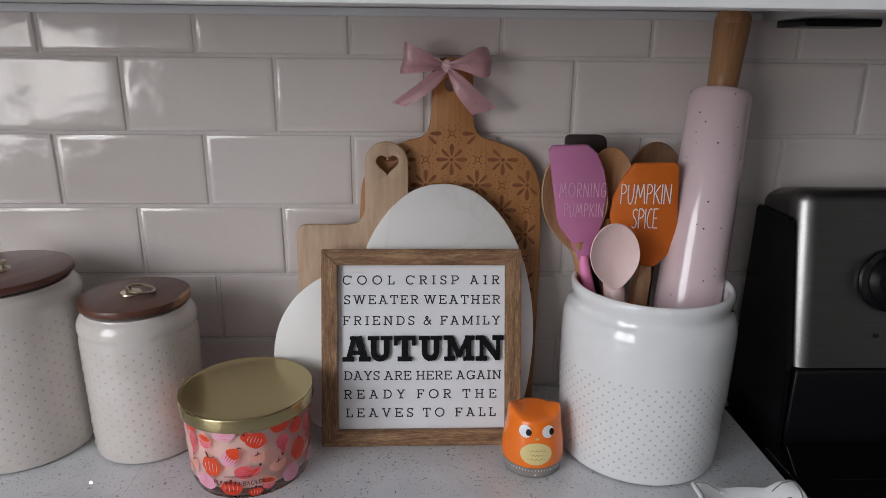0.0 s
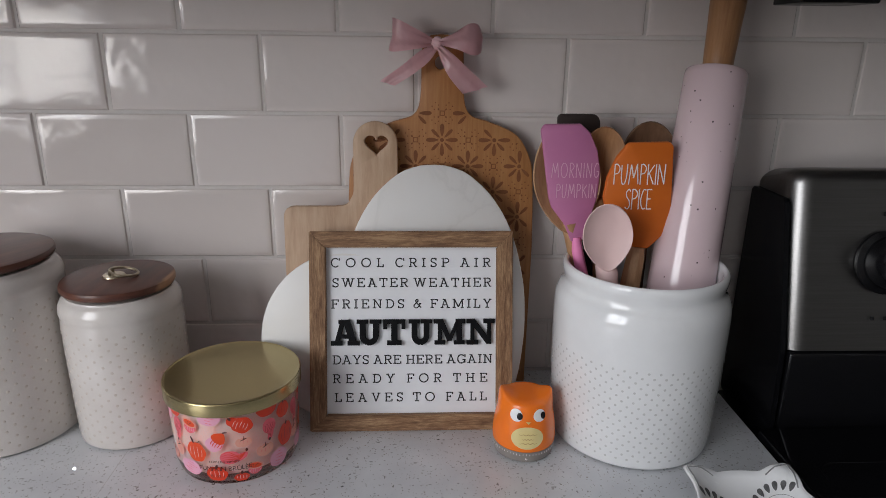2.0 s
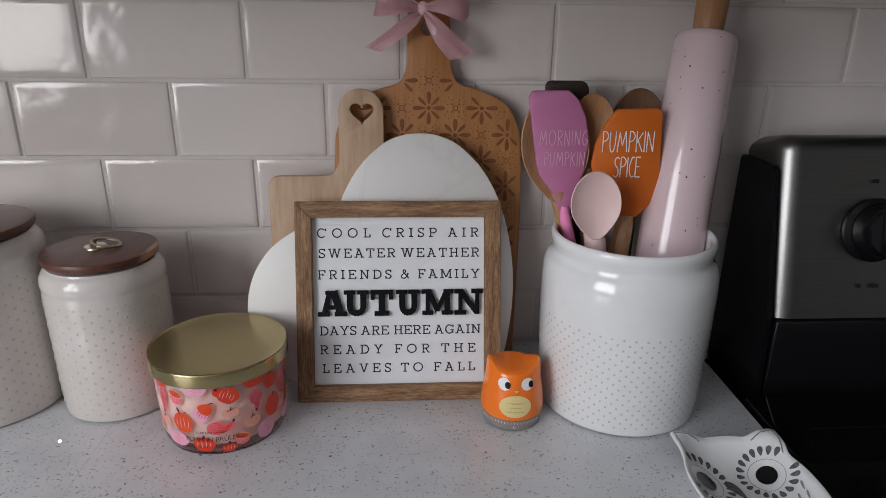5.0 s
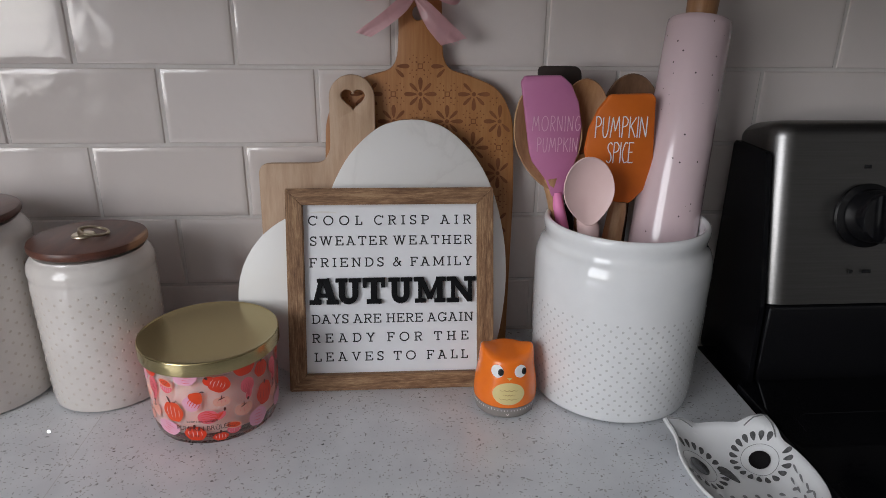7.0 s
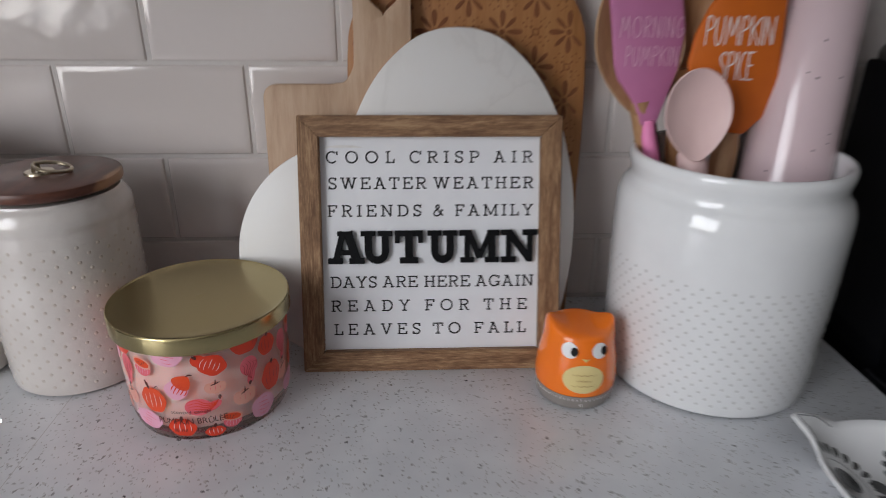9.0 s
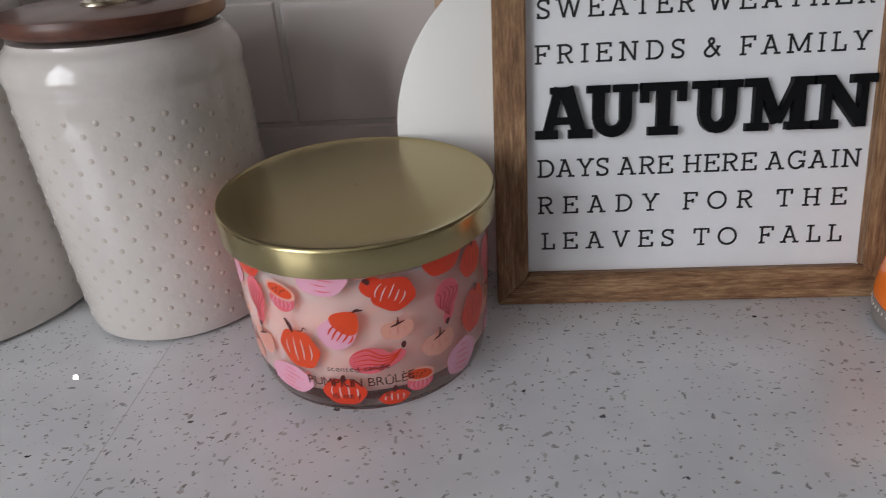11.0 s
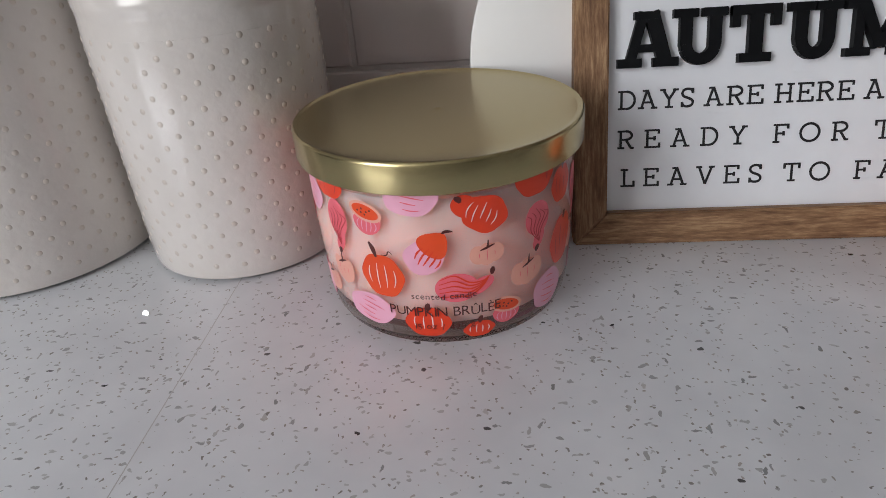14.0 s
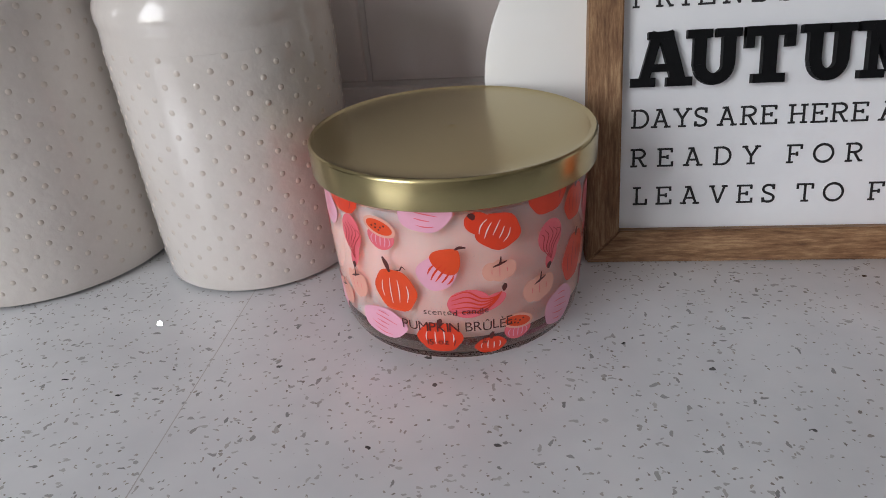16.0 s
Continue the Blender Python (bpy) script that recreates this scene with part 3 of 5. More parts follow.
def inside(p, loop):
    hit = False
    for i in range(len(loop)):
        a, b = loop[i - 1], loop[i]
        if (a[1] > p[1]) != (b[1] > p[1]) and p[0] < (b[0] - a[0]) * (p[1] - a[1]) / (b[1] - a[1]) + a[0]:
            hit = not hit
    return hit


def build_patterned_board():
    b = leaning("paddle_board", "bamboo paddle cutting board with burnt floral pattern and a bow", "cutting board", 0.1805, -0.0262, 1.62)
    half = [(0.060, 0.0), (0.096, 0.0), (0.0975, 0.16), (0.0955, 0.222), (0.0915, 0.252), (0.077, 0.277), (0.050, 0.290), (0.031, 0.296), (0.0235, 0.306), (0.0212, 0.325), (0.0208, 0.350), (0.0195, 0.364), (0.013, 0.373), (0.0, 0.3745)]
    pts = [Vector(half[0]), Vector(half[1])] + curve_points(half[2:], 5)
    right = [(p[0], p[1]) for p in pts]
    loop = right + [(-x, z) for x, z in reversed(right[:-1])]
    hole = oval(-0.0020, 0.3480, 0.0055, 0.0065, 20)
    part("board", plate(loop, 0.009, 0.0015, [hole]), M["bamboo"], b, "bamboo board with a hanging hole")
    bm = bmesh.new()
    safe = inset_loop(loop, 0.003)

    def put(shape):
        if all(inside(p, safe) for p in shape) and max(p[1] for p in shape) < 0.314:
            flat(shape, bm, -0.0001, 0.0003)

    def petal(cx, cz, a, r0, r1, w):
        ps = []
        for k in range(12):
            t = 2 * math.pi * k / 12
            u, v = (r0 + r1) / 2 + (r1 - r0) / 2 * math.cos(t), w * math.sin(t) * (1 + 0.35 * math.cos(t))
            ps.append((cx + u * math.cos(a) - v * math.sin(a), cz + u * math.sin(a) + v * math.cos(a)))
        put(ps)

    def ringed(cx, cz, r, w):
        for k in range(4):
            a0 = math.pi / 2 * k
            co, si = math.cos(a0), math.sin(a0)
            put([(cx + u * co - v * si, cz + u * si + v * co) for u, v in ((r - w, -r), (r, -r), (r, r - w), (r - w, r - w))])

    step = 0.0533
    for i in range(-3, 4):
        for j in range(0, 13):
            x, z = i * step + (step / 2 if j % 2 else 0), 0.0061 + j * step / 2
            for k in range(8):
                a = math.pi / 4 * k
                petal(x, z, a, 0.0034, 0.0163 if k % 2 == 0 else 0.0150, 0.0021 if k % 2 == 0 else 0.0016)
                put(oval(x + 0.0178 * math.cos(a + 0.39), z + 0.0178 * math.sin(a + 0.39), 0.0007, 0.0007, 6))
            put(oval(x, z, 0.0021, 0.0021, 10))
            # an outlined square with corner drops between the flowers
            sx = x + step / 2
            ringed(sx, z, 0.0026, 0.0009)
            for k in range(4):
                a = math.pi / 2 * k + math.pi / 4
                petal(sx, z, a, 0.0040, 0.0064, 0.0008)
                for da in (-0.35, 0.35):
                    put(oval(sx + 0.0088 * math.cos(a + da), z + 0.0088 * math.sin(a + da), 0.0007, 0.0007, 6))
    part("floral_pattern", bm, M["burn"], b, "dark burnt flowers", smooth=0)
    # ribbon bow tied round the neck of the handle
    bow = thing("ribbon_bow", "dusty pink satin ribbon bow tied round the board handle", "bow", (0.1745, -0.0215, 1.2690), size=(0.9, 1, 0.9))

    def ribbon(name, edge_a, edge_b, bulge=0.0012, waves=2.0):
        """A strip of satin between two edges, with soft folds along it."""
        bm = bmesh.new()
        pa, pb = curve_points(edge_a, 10), curve_points(edge_b, 10)
        rows, n = [], len(pa)
        for i in range(n):
            t = (pa[min(i + 1, n - 1)] + pb[min(i + 1, n - 1)] - pa[max(i - 1, 0)] - pb[max(i - 1, 0)]).normalized()
            nrm = t.cross((pa[i] - pb[i]).normalized())
            f = i / (n - 1)
            gather = 0.0011 * (1 - f) ** 2 + 0.0011 * f ** 6
            rows.append([bm.verts.new(pa[i].lerp(pb[i], k / 8) + nrm * (bulge * math.sin(math.pi * k / 8) + gather * math.sin(waves * 2 * math.pi * k / 8 + 2 * f))) for k in range(9)])
        for a, b_ in zip(rows, rows[1:]):
            for k in range(8):
                bm.faces.new((a[k], a[k + 1], b_[k + 1], b_[k]))
        bmesh.ops.solidify(bm, geom=bm.faces[:], thickness=0.0003)
        return part(name, bm, M["satin"], bow, smooth=60)

    ribbon("loop", [(-0.003, -0.006, 0.004), (-0.022, -0.014, 0.014), (-0.042, -0.013, 0.0235), (-0.0475, -0.004, 0.0240), (-0.037, 0.003, 0.019), (-0.018, 0.002, 0.011), (-0.003, 0, 0.004)],
           [(-0.003, -0.007, -0.003), (-0.022, -0.017, -0.006), (-0.046, -0.015, -0.009), (-0.0515, -0.004, -0.006), (-0.039, 0.004, 0.003), (-0.018, 0.003, 0.003), (-0.003, 0, -0.002)], 0.0020)
    ribbon("loop", [(0.003, -0.006, 0.004), (0.017, -0.012, 0.010), (0.033, -0.013, 0.0195), (0.0430, -0.006, 0.0190), (0.043, 0.002, 0.014), (0.02, 0.002, 0.008), (0.003, 0, 0.003)],
           [(0.003, -0.007, -0.002), (0.020, -0.018, -0.006), (0.038, -0.019, -0.012), (0.0470, -0.009, -0.008), (0.044, 0.003, 0.000), (0.02, 0.003, 0.002), (0.003, 0, -0.002)], 0.0024)
    ribbon("tail", [(-0.002, -0.006, -0.001), (-0.018, -0.010, -0.008), (-0.036, -0.011, -0.022), (-0.0617, -0.006, -0.040)], [(0.001, -0.006, -0.006), (-0.008, -0.010, -0.018), (-0.024, -0.012, -0.031), (-0.0456, -0.008, -0.0445)], 0.0016)
    ribbon("tail", [(0.003, -0.007, -0.001), (0.018, -0.013, -0.012), (0.036, -0.014, -0.028), (0.0550, -0.009, -0.0445)], [(0.000, -0.007, -0.007), (0.006, -0.012, -0.022), (0.014, -0.014, -0.036), (0.0280, -0.010, -0.0520)], 0.0016)
    rng = random.Random(3)
    bm = bmesh.new()
    for k in range(9):
        f = 0.25 + 0.5 * k / 8
        p = Vector((0.055, -0.009, -0.0445)).lerp(Vector((0.028, -0.010, -0.052)), f)
        tube([p, p + Vector((rng.uniform(-0.001, 0.0015), 0.0005, -rng.uniform(0.002, 0.0045)))], 0.00016, 4, False, bm)
    part("frayed_threads", bm, M["satin"], bow)
    bm = bmesh.new()
    bmesh.ops.create_icosphere(bm, subdivisions=4, radius=1)
    for v in bm.verts:
        crease = 1 + 0.10 * math.sin(9 * v.co.z + 3 * v.co.x)
        v.co = Vector((v.co.x * 0.0062 * crease, v.co.y * 0.0050 * crease - 0.005, v.co.z * 0.0068))
    part("knot", bm, M["satin"], bow, smooth=80)
    part("neck_band", tube([(0.006 + 0.0245 * math.cos(a), 0.009 + 0.0125 * math.sin(a), 0.003 + 0.004 * math.cos(a)) for a in (2 * math.pi * k / 24 for k in range(24))], 0.0022, 8, True), M["satin"], bow)


def build_wood_board():
    b = leaning("handled_board", "pale wooden cutting board with a heart cut in its round handle", "cutting board", 0.1138, -0.0609, 5.85, (1.0, 1, 0.995))
    neck = [(0.022, 0.255), (0.0222, 0.232), (0.0235, 0.222), (0.030, 0.2125), (0.042, 0.2105)]
    right = [(0.060, 0.0), (0.093, 0.0)] + [tuple(p) for p in rounded([(0.093, 0.05), (0.093, 0.2105), (0.045, 0.2105)], [0, 0.012, 0], 6)]
    right += [tuple(p) for p in reversed(curve_points(neck, 5))]
    arc = [(0.022 * math.cos(a), 0.2735 + 0.022 * math.sin(a)) for a in (math.pi * k / 20 for k in range(11))]
    right += arc
    loop = right + [(-x, z) for x, z in reversed(right[:-1])]
    heart = []
    for k in range(32):
        t = 2 * math.pi * k / 32
        x = 16 * math.sin(t) ** 3
        z = 13 * math.cos(t) - 5 * math.cos(2 * t) - 2 * math.cos(3 * t) - math.cos(4 * t)
        heart.append((x * 0.00072 + 0.001, z * 0.00068 + 0.273))
    part("board", plate(loop, 0.008, 0.0015, [heart]), M["beech"], b)


def build_marble():
    m1 = leaning("arched_marble_board", "white marble serving board with an arched top", "serving board", 0.1712, -0.0891, 11.45)
    half = [(0.060, 0.0), (0.074, 0.003), (0.086, 0.032), (0.0925, 0.068), (0.0945, 0.104), (0.0915, 0.142), (0.080, 0.187), (0.061, 0.222), (0.036, 0.246), (0.015, 0.2545), (0.0, 0.256)]
    right = [half[0]] + [tuple(p) for p in curve_points(half[1:], 6)]
    part("slab", plate(right + [(-x, z) for x, z in reversed(right[:-1])], 0.008, 0.0012), M["marble"], m1)
    m2 = leaning("round_marble_board", "round white marble serving board leaning behind the sign", "serving board", 0.0832, -0.1015, 11.6, (0.955, 1, 0.985))
    part("slab", plate(oval(0, 0.0872, 0.0872, 0.0872, 72), 0.008, 0.0012), M["marble"], m2)


# slab-serif capitals as pen strokes in a unit box: width, straight runs, arcs (centre, radii, from, to), bent lines
SLAB = {
    "A": (1.05, [(.17, 0, .47, 1), (.47, 1, .83, 0), (.28, .34, .72, .34), (0, .045, .33, .045), (.66, .045, 1, .045), (.24, .955, .55, .955)], [], []),
    "C": (1.0, [(.93, .70, .93, 1)], [(.5, .5, .44, .47, 48, 318)], []),
    "D": (.95, [(.2, 0, .2, 1), (0, .045, .48, .045), (0, .955, .48, .955)], [(.48, .5, .46, .455, -90, 90)], []),
    "E": (.84, [(.2, 0, .2, 1), (0, .955, .95, .955), (0, .045, 1, .045), (.2, .52, .66, .52), (.92, .76, .92, 1), (.96, 0, .96, .28), (.66, .40, .66, .64)], [], []),
    "F": (.80, [(.22, 0, .22, 1), (0, .955, 1, .955), (0, .045, .46, .045), (.22, .50, .68, .50), (.95, .74, .95, 1), (.68, .38, .68, .62)], [], []),
    "G": (.97, [(.90, .70, .90, 1), (.60, .42, 1, .42), (.88, .06, .88, .42)], [(.48, .5, .42, .47, 48, 330)], []),
    "H": (1.0, [(.2, 0, .2, 1), (.8, 0, .8, 1), (.2, .5, .8, .5), (0, .045, .38, .045), (0, .955, .38, .955), (.62, .045, 1, .045), (.62, .955, 1, .955)], [], []),
    "I": (.42, [(.5, 0, .5, 1), (0, .045, 1, .045), (0, .955, 1, .955)], [], []),
    "L": (.76, [(.27, 0, .27, 1), (0, .955, .55, .955), (0, .045, 1, .045), (.95, 0, .95, .34)], [], []),
    "M": (1.3, [(.15, 0, .15, 1), (.85, 0, .85, 1), (.15, 1, .5, .10), (.5, .10, .85, 1), (0, .045, .3, .045), (.7, .045, 1, .045), (0, .955, .18, .955), (.82, .955, 1, .955)], [], []),
    "N": (1.03, [(.19, 0, .19, 1), (.83, 0, .83, 1), (.19, 1, .83, .02), (0, .045, .38, .045), (0, .955, .22, .955), (.64, .955, 1, .955)], [], []),
    "O": (1.07, [], [(.5, .5, .45, .47, 0, 360)], []),
    "P": (.86, [(.22, 0, .22, 1), (0, .045, .48, .045), (0, .955, .55, .955), (.22, .46, .55, .46)], [(.55, .71, .38, .25, -90, 90)], []),
    "R": (.90, [(.2, 0, .2, 1), (0, .045, .42, .045), (0, .955, .5, .955), (.2, .50, .5, .50), (.5, .50, .82, .04), (.74, .045, 1, .045)], [(.5, .73, .36, .23, -90, 90)], []),
    "S": (.72, [(.88, .72, .88, 1), (.12, 0, .12, .28)], [], [(.88, .74, .80, .90, .5, .96, .22, .89, .12, .73, .24, .58, .55, .48, .82, .38, .90, .24, .78, .09, .48, .04, .2, .10, .12, .26)]),
    "T": (.86, [(.5, 0, .5, 1), (0, .955, 1, .955), (.05, .70, .05, 1), (.95, .70, .95, 1), (.26, .045, .74, .045)], [], []),
    "V": (1.0, [(.15, 1, .5, .02), (.5, .02, .85, 1), (0, .955, .32, .955), (.68, .955, 1, .955)], [], []),
    "W": (1.45, [(.12, 1, .31, .02), (.31, .02, .5, 1), (.5, 1, .69, .02), (.69, .02, .88, 1), (0, .955, .24, .955), (.36, .955, .6, .955), (.76, .955, 1, .955)], [], []),
    "Y": (.98, [(.15, 1, .5, .45), (.85, 1, .5, .45), (.5, 0, .5, .45), (.28, .045, .72, .045), (0, .955, .32, .955), (.68, .955, 1, .955)], [], []),
    "&": (.90, [(.72, .52, 1, .52)], [], [(.97, .03, .5, .52, .30, .78, .40, .95, .56, .90, .55, .72, .22, .44, .08, .24, .2, .06, .48, .04, .74, .26, .87, .52)]),
}
# tall hand-drawn capitals for the spatulas
PEN = {
    "P": (.30, [(.12, 0, .15, 1)], [], [(.15, .97, .55, .98, .95, .80, .75, .58, .15, .50)]), "U": (.34, [], [], [(.1, .95, .1, .35, .3, .04, .62, .06, .85, .4, .9, 1)]),
    "M": (.50, [(.03, 0, .2, .97), (.2, .97, .5, .32), (.5, .32, .78, 1), (.78, 1, .97, .02)], [], []), "K": (.34, [(.12, 0, .1, 1), (.95, .95, .14, .48), (.3, .56, 1, .02)], [], []),
    "I": (.08, [(.5, 0, .5, 1)], [], []), "N": (.38, [(.08, 0, .1, .98), (.1, .98, .88, .02), (.88, .02, .92, 1)], [], []), "S": (.28, [], [], [(.95, .88, .6, .98, .2, .84, .3, .62, .75, .42, .85, .18, .5, .02, .05, .12)]),
    "C": (.28, [], [], [(.95, .95, .5, .96, .15, .6, .15, .3, .5, .03, .98, .06)]), "E": (.26, [(.1, 0, .1, 1), (.1, .98, .95, .98), (.1, .52, .8, .52), (.1, .02, 1, .02)], [], []),
    "O": (.46, [], [(.5, .5, .46, .48, 0, 360)], []), "R": (.32, [(.12, 0, .14, 1), (.3, .5, .98, 0)], [], [(.14, .97, .6, .98, .95, .78, .7, .56, .14, .5)]), "G": (.36, [], [], [(.9, .9, .5, .98, .12, .6, .15, .25, .5, .03, .92, .2, .92, .42, .55, .42)]),
}


def pen_text(font, text, x0, x1, z0, height, pen, y, depth=0.0003, bm=None, slab=None):
    """A word in strokes on the x-z plane between x0 and x1, facing -y; the gaps between letters are even."""
    bm = bm or bmesh.new()
    widths = [font[ch][0] * height for ch in text]
    gap = (x1 - x0 - sum(widths)) / max(1, len(text) - 1)
    x, lift = x0, 0

    def strip(pts, w, closed=False):
        nonlocal lift
        lift += 1
        yy = y - depth - 0.000004 * (lift % 12)
        n = len(pts)
        left, right = [], []
        for i, p in enumerate(pts):
            a = pts[i - 1] if i or closed else p
            b = pts[(i + 1) % n] if i < n - 1 or closed else p
            t = (b - a).normalized()
            d = Vector((-t.y, t.x)) * w / 2
            left.append(bm.verts.new((p.x + d.x, yy, p.y + d.y)))
            right.append(bm.verts.new((p.x - d.x, yy, p.y - d.y)))
        for i in range(n if closed else n - 1):
            j = (i + 1) % n
            bm.faces.new((left[i], right[i], right[j], left[j]))

    for ch, w in zip(text, widths):
        def at(u, v):
            return Vector((x + u * w, z0 + v * height))
        for u0, v0, u1, v1 in font[ch][1]:
            strip([at(u0, v0), at(u1, v1)], slab if slab and v0 == v1 else pen)
        for cu, cv, ru, rv, a0, a1 in font[ch][2]:
            n = 28
            full = a1 - a0 >= 360
            strip([at(cu + ru * math.cos(radians(a0 + (a1 - a0) * k / n)), cv + rv * math.sin(radians(a0 + (a1 - a0) * k / n))) for k in range(n if full else n + 1)], pen, full)
        for line in font[ch][3]:
            strip([Vector(p) for p in curve_points([at(line[k], line[k + 1]) for k in range(0, len(line), 2)], 5)], pen)
        x += w + gap
    return bm


def glyph(ch, depth, bold=0.0):
    """One letter of the built-in font as vertices and faces, unit cap height."""
    cu = bpy.data.curves.new("glyph", "FONT")
    cu.body, cu.size, cu.extrude, cu.offset, cu.resolution_u = ch, 1.0, depth, bold, 6
    ob = bpy.data.objects.new("glyph", cu)
    scene.collection.objects.link(ob)
    bpy.context.view_layer.update()
    me = bpy.data.meshes.new_from_object(ob.evaluated_get(bpy.context.evaluated_depsgraph_get()))
    vs = [v.co.copy() for v in me.vertices]
    fs = [tuple(p.vertices) for p in me.polygons]
    bpy.data.objects.remove(ob)
    bpy.data.curves.remove(cu)
    bpy.data.meshes.remove(me)
    return vs, fs


GLYPHS = {}


def lettering(text, x0, x1, z0, height, depth, y, bold=0.0, bm=None, squeeze=1.0):
    """Letters in the x-z plane, spread from x0 to x1 on a base line z0, as proud as depth, facing -y."""
    bm = bm or bmesh.new()
    widths = []
    for ch in text:
        if ch != " " and (ch, bold) not in GLYPHS:
            GLYPHS[(ch, bold)] = glyph(ch, 0.5, 0.0 if ch in "MW&" and bold > 0 else bold)
        if ch == " ":
            widths.append(0.36 * height * squeeze)
            continue
        vs = GLYPHS[(ch, bold)][0]
        cap = 0.73
        widths.append((max(v.x for v in vs) - min(v.x for v in vs)) / cap * height * squeeze)
    gap = (x1 - x0 - sum(widths)) / max(1, len(text) - 1)
    x = x0
    for ch, w in zip(text, widths):
        if ch != " ":
            vs, fs = GLYPHS[(ch, bold)]
            lo, hi = min(v.x for v in vs), max(v.x for v in vs)
            zl, zh = min(v.y for v in vs), max(v.y for v in vs)
            tall = height * (zh - zl) / 0.73 if ch not in "AEFHILMNTVWXYRPDBKZ" else height
            new_vs = [bm.verts.new((x + (v.x - lo) / max(1e-6, hi - lo) * w, y - (v.z + 0.5) * depth, z0 - (tall - height) / 2 + (v.y - zl) / (zh - zl) * tall)) for v in vs]
            for f in fs:
                try:
                    bm.faces.new([new_vs[i] for i in f])
                except ValueError:
                    pass
        x += w + gap
    return bm


